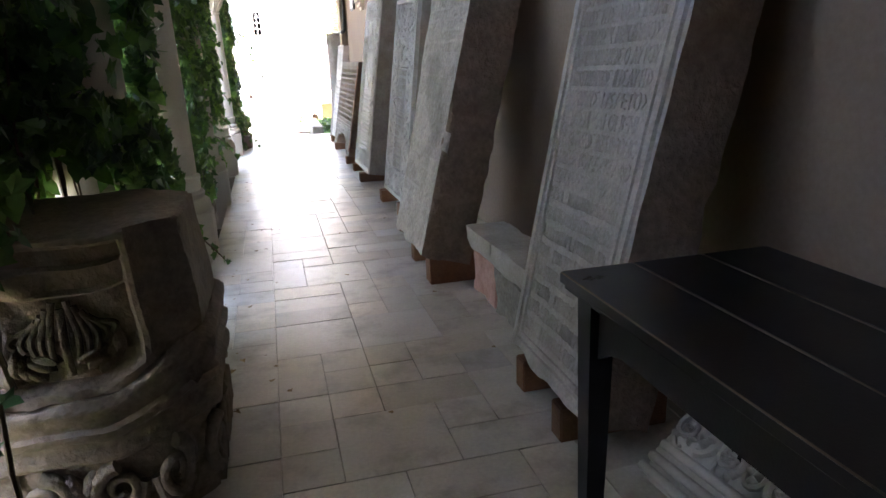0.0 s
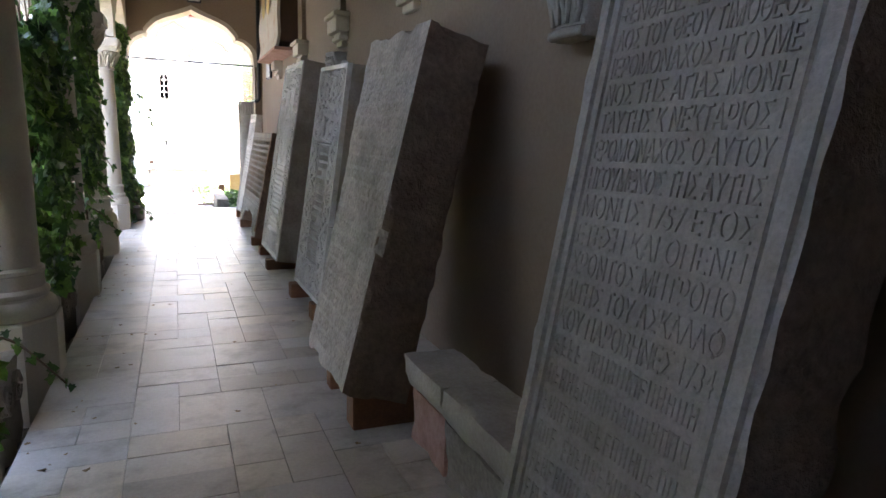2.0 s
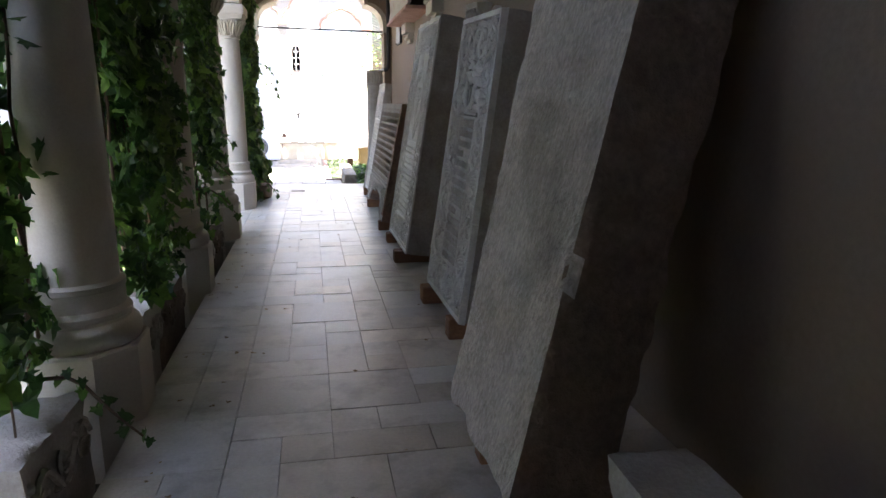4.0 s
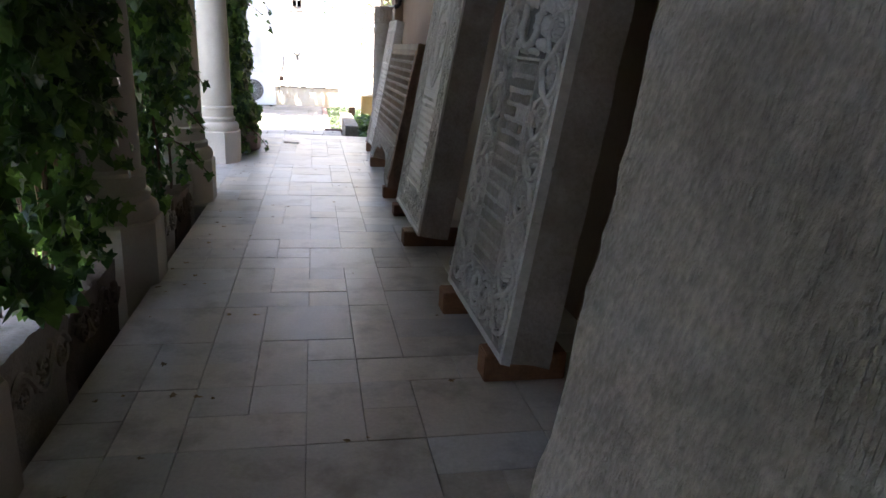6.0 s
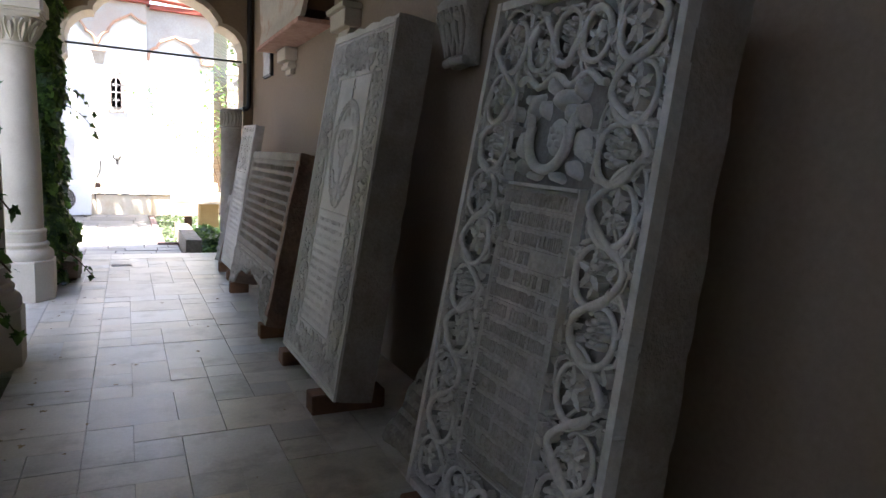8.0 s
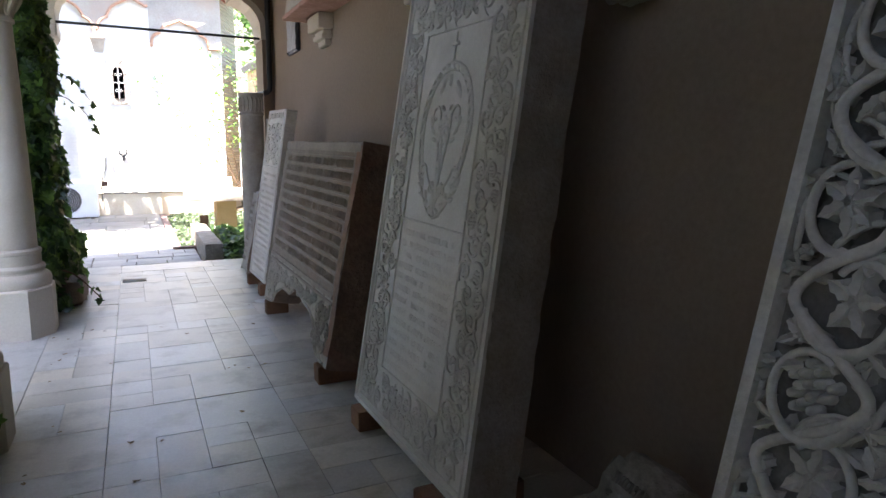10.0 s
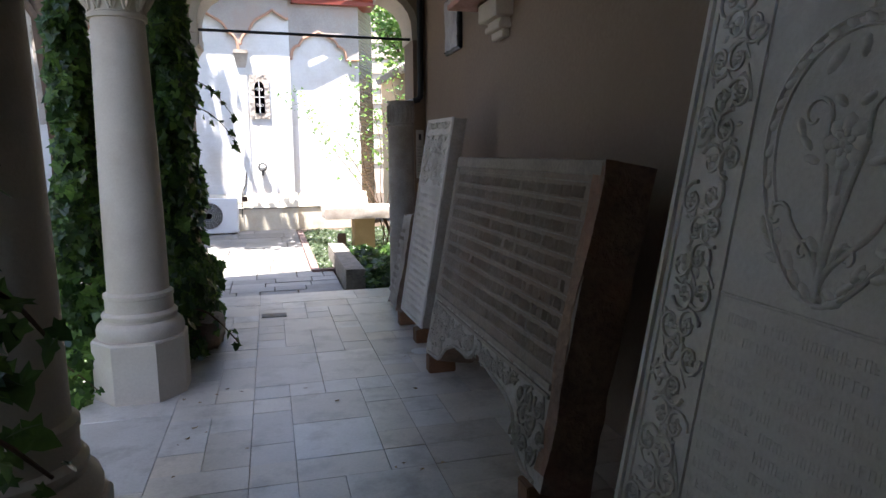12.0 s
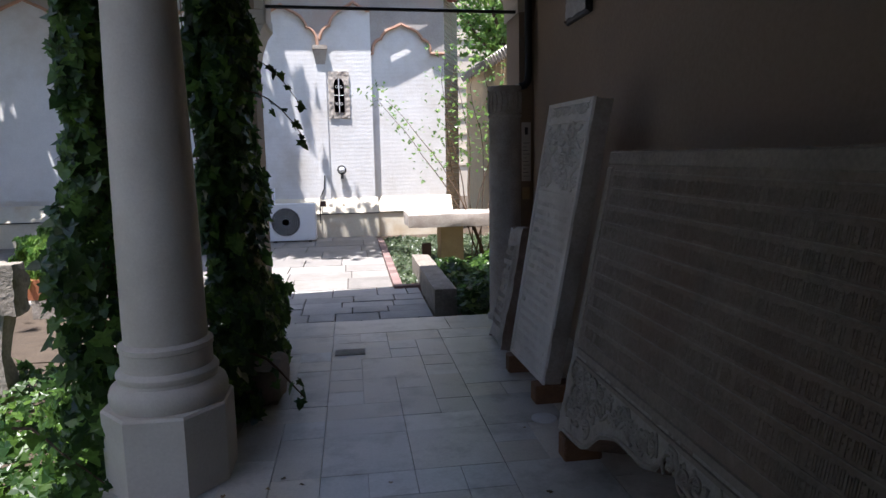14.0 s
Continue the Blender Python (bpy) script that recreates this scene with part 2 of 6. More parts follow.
M_REDK = material("red_edging", (0.19, 0.122, 0.11), (0.28, 0.19, 0.172), 0.85, 8, 60, 0.4, random_by="object")
M_TERRA = material("terracotta", (0.42, 0.15, 0.07), (0.55, 0.22, 0.11), 0.75, 6, 60, 0.2)
M_WHITEP = material("white_enamel", (0.70, 0.71, 0.72), (0.78, 0.79, 0.80), 0.35, 4, 60, 0.03)
M_DARKP = material("dark_plastic", (0.03, 0.03, 0.032), (0.06, 0.06, 0.062), 0.5, 8, 60, 0.1)
M_FAN = material("fan_blades_grey", (0.10, 0.10, 0.10), (0.17, 0.17, 0.17), 0.5, 8, 60, 0.1)
M_OCHRE = material("ochre_stone", (0.38, 0.26, 0.13), (0.52, 0.38, 0.21), 0.85, 6, 60, 0.4)
M_FRESCO = material("faded_fresco", (0.42, 0.38, 0.32), (0.62, 0.57, 0.49), 0.8, 5, 30, 0.3, stain=(0.36, 0.20, 0.11), stain_scale=5.0)
M_FRESCO_Y = material("fresco_ochre", (0.45, 0.30, 0.10), (0.58, 0.44, 0.2), 0.8, 8, 40, 0.2)
M_LETTER = material("sign_print", (0.05, 0.05, 0.055), (0.08, 0.08, 0.085), 0.6, 10, 60, 0)
M_SIGN = material("sign_board", (0.62, 0.61, 0.58), (0.70, 0.69, 0.66), 0.5, 4, 60, 0.02)
M_SILVER = material("dark_silver", (0.22, 0.21, 0.20), (0.40, 0.39, 0.37), 0.42, 12, 60, 0.5, metal=0.7)
M_LITTER = material("dry_leaf", (0.16, 0.10, 0.05), (0.32, 0.24, 0.13), 0.85, 20, 90, 0.2, random_by="object", spread=0.4)
M_GLASS = material("dark_glass", (0.015, 0.017, 0.02), (0.03, 0.033, 0.037), 0.12, 3, 40, 0.0, spec=0.6)


# ---- helpers for meshes ----
def thing(name, label, category, base, group="", kind=""):
    ob = new(name)
    ob.location = base
    ob.empty_display_size = 0.1
    return tagged(ob, label, category, group, kind)


def at_world(ob):
    v = Vector((0, 0, 0))
    while ob is not None:
        v += ob.location
        ob = ob.parent
    return v


def finish(bm, name, mat, smooth, shift):
    if len(shift):
        bmesh.ops.translate(bm, vec=-Vector(shift), verts=bm.verts)
    bmesh.ops.recalc_face_normals(bm, faces=bm.faces)
    me = bpy.data.meshes.new(name)
    bm.to_mesh(me)
    bm.free()
    me.materials.append(mat)
    if smooth:
        me.shade_smooth()
        me.set_sharp_from_angle(angle=radians(smooth if smooth > 1 else 40))
    return me


def part(name, bm, mat, parent, label="", smooth=0):
    """One mesh object under a thing or a part; bm is given in world metres."""
    ob = new(name, finish(bm, name, mat, smooth, at_world(parent)))
    ob.parent = parent
    return tagged(ob, label)


def solo(name, bm, mat, base, label, category, group="", kind="", smooth=0):
    ob = new(name, finish(bm, name, mat, smooth, base))
    ob.location = base
    return tagged(ob, label, category, group, kind)


def box(bm, x0, x1, y0, y1, z0, z1, bevel=0.0):
    r = bmesh.ops.create_cube(bm, size=1.0)
    vs = r["verts"]
    for v in vs:
        v.co = Vector((x0 + (v.co.x + 0.5) * (x1 - x0), y0 + (v.co.y + 0.5) * (y1 - y0), z0 + (v.co.z + 0.5) * (z1 - z0)))
    if bevel:
        es = list({e for v in vs for e in v.link_edges})
        bmesh.ops.bevel(bm, geom=es, offset=bevel, segments=2, affect="EDGES")
    return bm


def boxm(*a, **k):
    return box(bmesh.new(), *a, **k)


def rough(bm, f, n, amp=0.01, freq=3.0, seed=0, chip=0.0):
    """A closed stone body: the surface of a unit cube, cut n times along each side, laid out by f(u, v, w) and roughened by noise; chip wears the edges."""
    a, b, c = n
    grid = {}
    off = Vector((seed * 7.3, seed * 3.1, seed * 1.7))

    def vert(i, j, k):
        key = (i, j, k)
        if key not in grid:
            u, v, w = i / a, j / b, k / c
            edges = (i in (0, a)) + (j in (0, b)) + (k in (0, c))
            p = Vector(f(u, v, w))
            d = noise.noise_vector(p * freq + off) * amp + noise.noise_vector(p * freq * 4 + off) * amp * 0.4
            if chip and edges >= 2:
                middle = Vector(f(0.5 + (u - 0.5) * 0.9, 0.5 + (v - 0.5) * 0.9, 0.5 + (w - 0.5) * 0.9))
                t = max(0.0, noise.noise(p * 9 + off) + 0.25) * chip
                if (middle - p).length > 1e-6:
                    d += (middle - p).normalized() * t
            grid[key] = bm.verts.new(p + d)
        return grid[key]

    def quad(*q):
        bm.faces.new([vert(*p) for p in q])

    for i in range(a):
        for j in range(b):
            for k in (0, c):
                quad((i, j, k), (i + 1, j, k), (i + 1, j + 1, k), (i, j + 1, k))
    for i in range(a):
        for k in range(c):
            for j in (0, b):
                quad((i, j, k), (i + 1, j, k), (i + 1, j, k + 1), (i, j, k + 1))
    for j in range(b):
        for k in range(c):
            for i in (0, a):
                quad((i, j, k), (i, j + 1, k), (i, j + 1, k + 1), (i, j, k + 1))
    return bm


def rough_box(x0, x1, y0, y1, z0, z1, n=(6, 6, 4), amp=0.008, freq=4.0, seed=0, chip=0.0):
    return rough(bmesh.new(), lambda u, v, w: (x0 + u * (x1 - x0), y0 + v * (y1 - y0), z0 + w * (z1 - z0)), n, amp, freq, seed, chip)


def lathe(bm, profile, seg, centre, flutes=0, depth=0.0):
    rings = []
    for r, z in profile:
        ring = []
        for k in range(seg):
            an = 2 * math.pi * k / seg
            rr = r * (1 + depth * math.cos(flutes * an)) if flutes else r
            ring.append(bm.verts.new((centre[0] + rr * math.cos(an), centre[1] + rr * math.sin(an), centre[2] + z)))
        rings.append(ring)
    for lo, hi in zip(rings, rings[1:]):
        for k in range(seg):
            bm.faces.new((lo[k], lo[(k + 1) % seg], hi[(k + 1) % seg], hi[k]))
    bm.faces.new(rings[0][::-1])
    bm.faces.new(rings[-1])
    return bm


def tube(bm, pts, r, seg=6, taper=1.0):
    pts = [Vector(p) for p in pts]
    rings = []
    for i, p in enumerate(pts):
        d = (pts[min(i + 1, len(pts) - 1)] - pts[max(i - 1, 0)]).normalized()
        a = d.orthogonal().normalized() if i == 0 else (a - d * a.dot(d)).normalized()
        b = d.cross(a)
        rad = (r[i] if isinstance(r, (list, tuple)) else r) * (1 + (taper - 1) * i / max(len(pts) - 1, 1))
        rings.append([bm.verts.new(p + (a * math.cos(2 * math.pi * k / seg) + b * math.sin(2 * math.pi * k / seg)) * rad) for k in range(seg)])
    for lo, hi in zip(rings, rings[1:]):
        for k in range(seg):
            bm.faces.new((lo[k], lo[(k + 1) % seg], hi[(k + 1) % seg], hi[k]))
    bm.faces.new(rings[0][::-1])
    bm.faces.new(rings[-1])
    return bm


def arch_wall(bm, profile, top, place, d0, d1):
    """A wall over an arched opening. profile: (s, z) along the soffit; place(s, d, z) gives the world point."""
    for (s0, z0), (s1, z1) in zip(profile, profile[1:]):
        if abs(s1 - s0) < 1e-5:
            q = [place(s0, d0, z0), place(s0, d1, z0), place(s1, d1, z1), place(s1, d0, z1)]
            bm.faces.new([bm.verts.new(p) for p in q])
            continue
        c = {(i, j, k): bm.verts.new(place((s0, s1)[i], (d0, d1)[j], ((z0, z1)[i], top)[k])) for i in (0, 1) for j in (0, 1) for k in (0, 1)}
        for q in (((0, 0, 0), (1, 0, 0), (1, 0, 1), (0, 0, 1)), ((0, 1, 0), (1, 1, 0), (1, 1, 1), (0, 1, 1)),
                  ((0, 0, 0), (0, 1, 0), (1, 1, 0), (1, 0, 0)), ((0, 0, 1), (0, 1, 1), (1, 1, 1), (1, 0, 1))):
            bm.faces.new([c[p] for p in q])
    bmesh.ops.remove_doubles(bm, verts=bm.verts, dist=1e-5)
    return bm


OGEE = ((1.0, 0.0), (1.0, 0.09), (0.99, 0.2), (0.96, 0.3), (0.9, 0.39), (0.82, 0.455), (0.75, 0.485), (0.70, 0.49), (0.70, 0.535), (0.66, 0.60), (0.60, 0.68), (0.53, 0.745), (0.40, 0.815), (0.25, 0.875), (0.12, 0.935), (0.05, 0.97), (0.0, 1.0))


def ogee(centre, half, spring, rise):
    left = [(centre - half * s, spring + rise * z) for s, z in OGEE]
    right = [(centre + half * s, spring + rise * z) for s, z in OGEE[::-1]]
    return left + right[1:]


# ---- setting: walls, floor, ceiling ----
WALL_X, END_Y, CEIL = 1.97, 13.85, 4.15
tagged(new("wall_east", finish(boxm(WALL_X, WALL_X + 0.5, -1.6, 14.35, -0.3, CEIL + 0.1), "wall_east", M_WALL, 0, ())), "beige plastered cloister wall behind the leaning slabs", "wall", kind="structure")
tagged(new("wall_south", finish(boxm(-1.1, WALL_X, -1.6, -1.2, -0.3, CEIL + 0.1), "wall_south", M_WALL, 0, ())), "plain beige plastered wall closing the cloister walk", "wall", kind="structure")
tagged(new("ceiling", finish(boxm(-0.6, WALL_X, -1.2, 14.35, CEIL, CEIL + 0.12), "ceiling", M_CEIL, 0, ())), "plain plastered cloister ceiling", "ceiling", kind="structure")

arch = ogee(0.85, 1.0, 2.42, 0.87)
bm = bmesh.new()
arch_wall(bm, arch, CEIL, lambda s, d, z: (s, d, z), END_Y, END_Y + 0.42)
box(bm, 1.85, WALL_X, END_Y, END_Y + 0.42, -0.2, 2.42)
box(bm, 1.85, WALL_X, END_Y, END_Y + 0.42, 2.42, CEIL)
box(bm, -0.60, -0.15, END_Y, END_Y + 0.42, 2.42, CEIL)
box(bm, -0.60, -0.235, END_Y + 0.02, END_Y + 0.40, -0.2, 2.06)
wall_end = tagged(new("wall_north", finish(bm, "wall_north", M_WALL, 0, ())), "beige end wall pierced by a trefoil ogee arch", "wall", kind="structure")
# pale moulded edge of the arch
bm = bmesh.new()
ins = [(0.85 + (s - 0.85) * 0.985, 2.42 + (z - 2.42) * 0.985) for s, z in arch]
out = [(0.85 + (s - 0.85) * 1.055, 2.42 + (z - 2.42) * 1.065 + 0.005) for s, z in arch]
for (a0, a1), (b0, b1) in zip(zip(ins, ins[1:]), zip(out, out[1:])):
    c = {}
    for d in (0, 1):
        y = (END_Y - 0.025, END_Y + 0.445)[d]
        c[d] = [bm.verts.new((p[0], y, p[1])) for p in (a0, a1, b1, b0)]
        bm.faces.new(c[d])
    for k in (0, 2):
        bm.faces.new((c[0][k], c[0][k + 1], c[1][k + 1], c[1][k]))
bmesh.ops.remove_doubles(bm, verts=bm.verts, dist=1e-4)
trim = new("trim", finish(bm, "trim", M_CREAM, 0, ()))
tagged(trim, "pale plaster edge round the ogee arch", "arch trim", kind="structure")

cap = thing("pier_capital", "carved stone capital on the pier beside the arch", "capital", (-0.4, END_Y + 0.2, 2.06))
part("body", rough(bmesh.new(), lambda u, v, w: (-0.61 + u * (0.38 + 0.09 * w ** 1.5), END_Y - 0.02 + v * 0.46, 2.06 + w * 0.25), (8, 8, 6), 0.012, 9, 12, 0.02), M_COL, cap, smooth=50)
part("abacus", boxm(-0.62, -0.125, END_Y - 0.03, END_Y + 0.45, 2.31, 2.42, 0.012), M_COL, cap)

# arcade over the columns
COL_X = -0.30
COLS = (1.95, 3.80, 5.65, 7.50, 9.40, 11.30)
bm = bmesh.new()
ends = [0.10, *COLS, END_Y + 0.2]
for y0, y1 in zip(ends, ends[1:]):
    prof = ogee((y0 + y1) / 2, (y1 - y0) / 2 - 0.15, 2.42, 0.8)
    prof = [(y0, 2.40)] + prof + [(y1, 2.40)]
    arch_wall(bm, prof, CEIL, lambda s, d, z: (d, s, z), COL_X - 0.17, COL_X + 0.17)
# unseen solid stretch at the south end, added to block light from the side
box(bm, COL_X - 0.173, COL_X + 0.173, -1.6, 1.38, -0.3, CEIL)
tagged(new("wall_west", finish(bm, "wall_west", M_CREAM, 0, ())), "pale plastered arcade wall on stone columns", "wall", kind="structure")
# roof over the walk; its unseen west eave is lengthened to block the sun
bm = bmesh.new()
for a, b in (((-1.5, 3.8), (0.7, 4.75)), ((0.7, 4.75), (2.6, 4.75))):
    v = [bm.verts.new(p) for p in ((a[0], -1.7, a[1]), (b[0], -1.7, b[1]), (b[0], 14.75, b[1]), (a[0], 14.75, a[1]))]
    w = [bm.verts.new(p.co + Vector((0, 0, 0.12))) for p in v]
    bm.faces.new(v[::-1]), bm.faces.new(w)
    for k in range(4):
        bm.faces.new((v[k], v[(k + 1) % 4], w[(k + 1) % 4], w[k]))
tagged(new("roof", finish(bm, "roof", M_ROOF, 0, ())), "tiled roof over the cloister walk", "roof", kind="structure")

# ground: one sheet to the horizon
bm = bmesh.new()
box(bm, -300, 300, -300, 300, -1.2, -0.2)
tagged(new("ground", finish(bm, "ground", M_SOIL, 0, ())), "bare dark garden soil", "ground", kind="structure")
bm = bmesh.new()
box(bm, -0.10, WALL_X, -1.2, 13.72, -0.199, -0.012)
box(bm, -0.58, -0.10, 9.15, 13.72, -0.199, -0.012)
floor = tagged(new("floor", finish(bm, "floor", M_JOINT, 0, ())), "pale stone tiles of mixed sizes with dark joints", "floor", kind="structure")


# ---- columns of the arcade ----
def build_column(y):
    th = thing("column", "pale stone column with moulded base and carved capital", "column", (COL_X, y, 0), "columns of the arcade")
    bm = bmesh.new()
    lo, hi = [], []
    for k, (dx, dy) in enumerate(((-0.24, -0.10), (-0.11, -0.25), (0.11, -0.25), (0.232, -0.10), (0.232, 0.10), (0.11, 0.25), (-0.11, 0.25), (-0.24, 0.10))):
        lo.append((COL_X + dx, y + dy))
    bot = [bm.verts.new((*p, -0.19)) for p in lo]
    mid = [bm.verts.new((*p, 0.32)) for p in lo]
    top = [bm.verts.new((COL_X + (p[0] - COL_X) * 0.97, y + (p[1] - y) * 0.97, 0.33)) for p in lo]
    for a, b in ((bot, mid), (mid, top)):
        for k in range(8):
            bm.faces.new((a[k], a[(k + 1) % 8], b[(k + 1) % 8], b[k]))
    bm.faces.new(bot[::-1]), bm.faces.new(top)
    part("pedestal", bm, M_COL, th)
    prof = [(0.222, 0.33), (0.228, 0.35), (0.229, 0.375), (0.221, 0.4), (0.205, 0.415), (0.192, 0.42), (0.19, 0.432), (0.197, 0.445), (0.197, 0.457), (0.187, 0.47), (0.176, 0.475), (0.176, 0.545), (0.181, 0.55), (0.181, 0.57), (0.16, 0.583)]
    part("base", lathe(bmesh.new(), prof, 40, (COL_X, y, 0)), M_COL, th, smooth=30)
    prof = [(0.160 - 0.028 * (k / 12) ** 1.6, 0.583 + k * (2.02 - 0.583) / 12) for k in range(13)]
    prof += [(0.146, 2.022), (0.146, 2.045), (0.133, 2.05)]
    part("shaft", lathe(bmesh.new(), prof, 40, (COL_X, y, 0)), M_COL, th, smooth=30)
    bm = lathe(bmesh.new(), [(0.133, 2.05), (0.136, 2.09), (0.150, 2.14), (0.178, 2.19), (0.205, 2.225), (0.205, 2.24)], 40, (COL_X, y, 0))
    for k in range(12):
        an = 2 * math.pi * k / 12
        ca, sa = math.cos(an), math.sin(an)
        for side in (-1, 1):
            pts = []
            for q in range(9):
                h = q / 8
                r = 0.137 + 0.085 * h ** 1.7
                aa = an + side * (0.04 + 0.16 * math.sin(h * 2.6))
                pts.append((COL_X + r * math.cos(aa), y + r * math.sin(aa), 2.06 + 0.155 * h))
            tube(bm, pts, 0.010, 5)
        tube(bm, [(COL_X + (0.14 + 0.02 * q) * ca, y + (0.14 + 0.02 * q) * sa, 2.07 + 0.04 * q) for q in range(4)], [0.006, 0.014, 0.018, 0.008], 6)
    part("capital", bm, M_COL, th, "carved leaf capital", smooth=40)
    bm = bmesh.new()
    box(bm, COL_X - 0.20, COL_X + 0.20, y - 0.21, y + 0.21, 2.24, 2.27, 0.008)
    box(bm, COL_X - 0.225, COL_X + 0.225, y - 0.235, y + 0.235, 2.27, 2.40, 0.02)
    part("abacus", bm, M_COL, th)
    return th


first_column = build_column(COLS[0])
for y in COLS[1:]:
    copy_thing(first_column, pose(COL_X, y, 0))


# ---- slabs ----
def slab_frame(nb, fb, nt, ft):
    """f(u, v, n): u from the far edge (0) to the near one (1), v from bottom to top, n metres out of the face."""
    nb, fb, nt, ft = map(Vector, (nb, fb, nt, ft))
    normal = (nb - fb).cross((ft - fb)).normalized()
    if normal.x > 0:
        normal = -normal

    def f(u, v, n=0.0):
        return (fb * (1 - u) + nb * u) * (1 - v) + (ft * (1 - u) + nt * u) * v + normal * n

    f.width, f.height = (nb - fb).length, ((ft - fb).length + (nt - nb).length) / 2
    return f


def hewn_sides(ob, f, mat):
    """Gives the unfinished sides and back of a slab their own rough stone, or marble darkened for shade."""
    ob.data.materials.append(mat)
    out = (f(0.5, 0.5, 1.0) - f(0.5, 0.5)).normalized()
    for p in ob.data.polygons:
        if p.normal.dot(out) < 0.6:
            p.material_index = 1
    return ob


def slab_body(f, thick, n=(22, 40, 5), amp=0.0016, seed=0, chip=0.02, freq=5.0, v0=0.0):
    return rough(bmesh.new(), lambda u, v, w: f(u, v0 + v * (1 - v0), -thick * w), n, amp, freq, seed, chip)


def strip(bm, f, u0, v0, u1, v1, depth, base=-0.004, width=0.0):
    """A raised rectangular bar on a slab's face, with sloping sides."""
    e = min(abs(u1 - u0) * f.width, abs(v1 - v0) * f.height)
    e *= 0.3 if e < 0.012 else 0.12
    eu, ev = e / f.width, e / f.height
    lo = [bm.verts.new(f(u, v, base)) for u, v in ((u0, v0), (u1, v0), (u1, v1), (u0, v1))]
    hi = [bm.verts.new(f(u, v, depth)) for u, v in ((u0 + eu, v0 + ev), (u1 - eu, v0 + ev), (u1 - eu, v1 - ev), (u0 + eu, v1 - ev))]
    for k in range(4):
        bm.faces.new((lo[k], lo[(k + 1) % 4], hi[(k + 1) % 4], hi[k]))
    bm.faces.new(hi)


def border(bm, f, u0, v0, u1, v1, w, depth):
    wu, wv = w / f.width, w / f.height
    strip(bm, f, u0, v0, u0 + wu, v1, depth)
    strip(bm, f, u1 - wu, v0, u1, v1, depth)
    strip(bm, f, u0 + wu, v1 - wv, u1 - wu, v1, depth)
    strip(bm, f, u0 + wu, v0, u1 - wu, v0 + wv, depth)


def script_row(bm, f, u0, u1, v0, v1, depth, rnd, pitch=0.03, gaps=0.12):
    """One line of weathered lettering: worn upright and cross bars of a letter's size."""
    u, pu = u0, pitch / f.width
    while u < u1 - pu:
        if rnd.random() > gaps:
            t = pu * 0.22
            kind = rnd.randrange(5)
            lean = rnd.uniform(-0.06, 0.06) * (v1 - v0)
            a = v0 + rnd.uniform(0, 0.12) * (v1 - v0)
            b = v1 - rnd.uniform(0, 0.12) * (v1 - v0)
            strip(bm, f, u, a, u + t, b, depth)
            if kind in (0, 1, 3):
                strip(bm, f, u + pu * 0.52, a, u + pu * 0.52 + t, b + lean, depth)
            if kind in (1, 2, 4):
                m = (a + b) / 2
                strip(bm, f, u + t * 0.8, m - 0.08 * (b - a), u + pu * 0.6, m + 0.08 * (b - a), depth)
            if kind in (2, 3):
                strip(bm, f, u + t * 0.8, b - 0.18 * (b - a), u + pu * 0.7, b, depth)
            if kind == 4:
                strip(bm, f, u + t * 0.8, a, u + pu * 0.7, a + 0.18 * (b - a), depth)
        u += pu * rnd.uniform(0.85, 1.1)


def lettering(bm, f, text, u0, u1, v0, v1, depth):
    """Raised letters of a line that can be read, laid on the slab's face."""
    cu = bpy.data.curves.new("line", "FONT")
    cu.body, cu.resolution_u, cu.extrude, cu.offset = text, 2, 0.5, -0.002
    ob = bpy.data.objects.new("line", cu)
    scene.collection.objects.link(ob)
    bpy.context.view_layer.update()
    me = bpy.data.meshes.new_from_object(ob.evaluated_get(bpy.context.evaluated_depsgraph_get()))
    bpy.data.objects.remove(ob)
    co = np.array([v.co[:] for v in me.vertices])
    lo, hi = co.min(0), co.max(0)
    vs = [bm.verts.new(f(u0 + (u1 - u0) * (x - lo[0]) / (hi[0] - lo[0]), v0 + (v1 - v0) * (y - lo[1]) / (hi[1] - lo[1]), depth if z > 0 else -0.004)) for x, y, z in co]
    for p in me.polygons:
        try:
            bm.faces.new([vs[k] for k in p.vertices])
        except ValueError:
            pass
    bpy.data.meshes.remove(me)


def curl(f, u, v, r, turns, start, way, lift, steps=14):
    """Points of a spiral tendril on a slab's face; r in metres."""
    out = []
    for k in range(steps + 1):
        h = k / steps
        an = start + way * h * turns * 2 * math.pi
        rr = r * (1 - 0.8 * h)
        out.append(f(u + rr * math.cos(an) / f.width, v + rr * math.sin(an) / f.height, lift))
    return out


def blob(bm, f, u, v, r, lift, seg=7, flat=0.5, way=0.0, long=1.0):
    """A small raised leaf or petal."""
    rim = []
    for k in range(seg):
        an = 2 * math.pi * k / seg
        dx, dy = r * long * math.cos(an), r * math.sin(an)
        rim.append(bm.verts.new(f(u + (dx * math.cos(way) - dy * math.sin(way)) / f.width, v + (dx * math.sin(way) + dy * math.cos(way)) / f.height, -0.004)))
    mid = []
    for k in range(seg):
        an = 2 * math.pi * k / seg
        dx, dy = 0.65 * r * long * math.cos(an), 0.65 * r * math.sin(an)
        mid.append(bm.verts.new(f(u + (dx * math.cos(way) - dy * math.sin(way)) / f.width, v + (dx * math.sin(way) + dy * math.cos(way)) / f.height, lift * 0.8)))
    tip = bm.verts.new(f(u, v, lift))
    for k in range(seg):
        bm.faces.new((rim[k], rim[(k + 1) % seg], mid[(k + 1) % seg], mid[k]))
        bm.faces.new((mid[k], mid[(k + 1) % seg], tip))


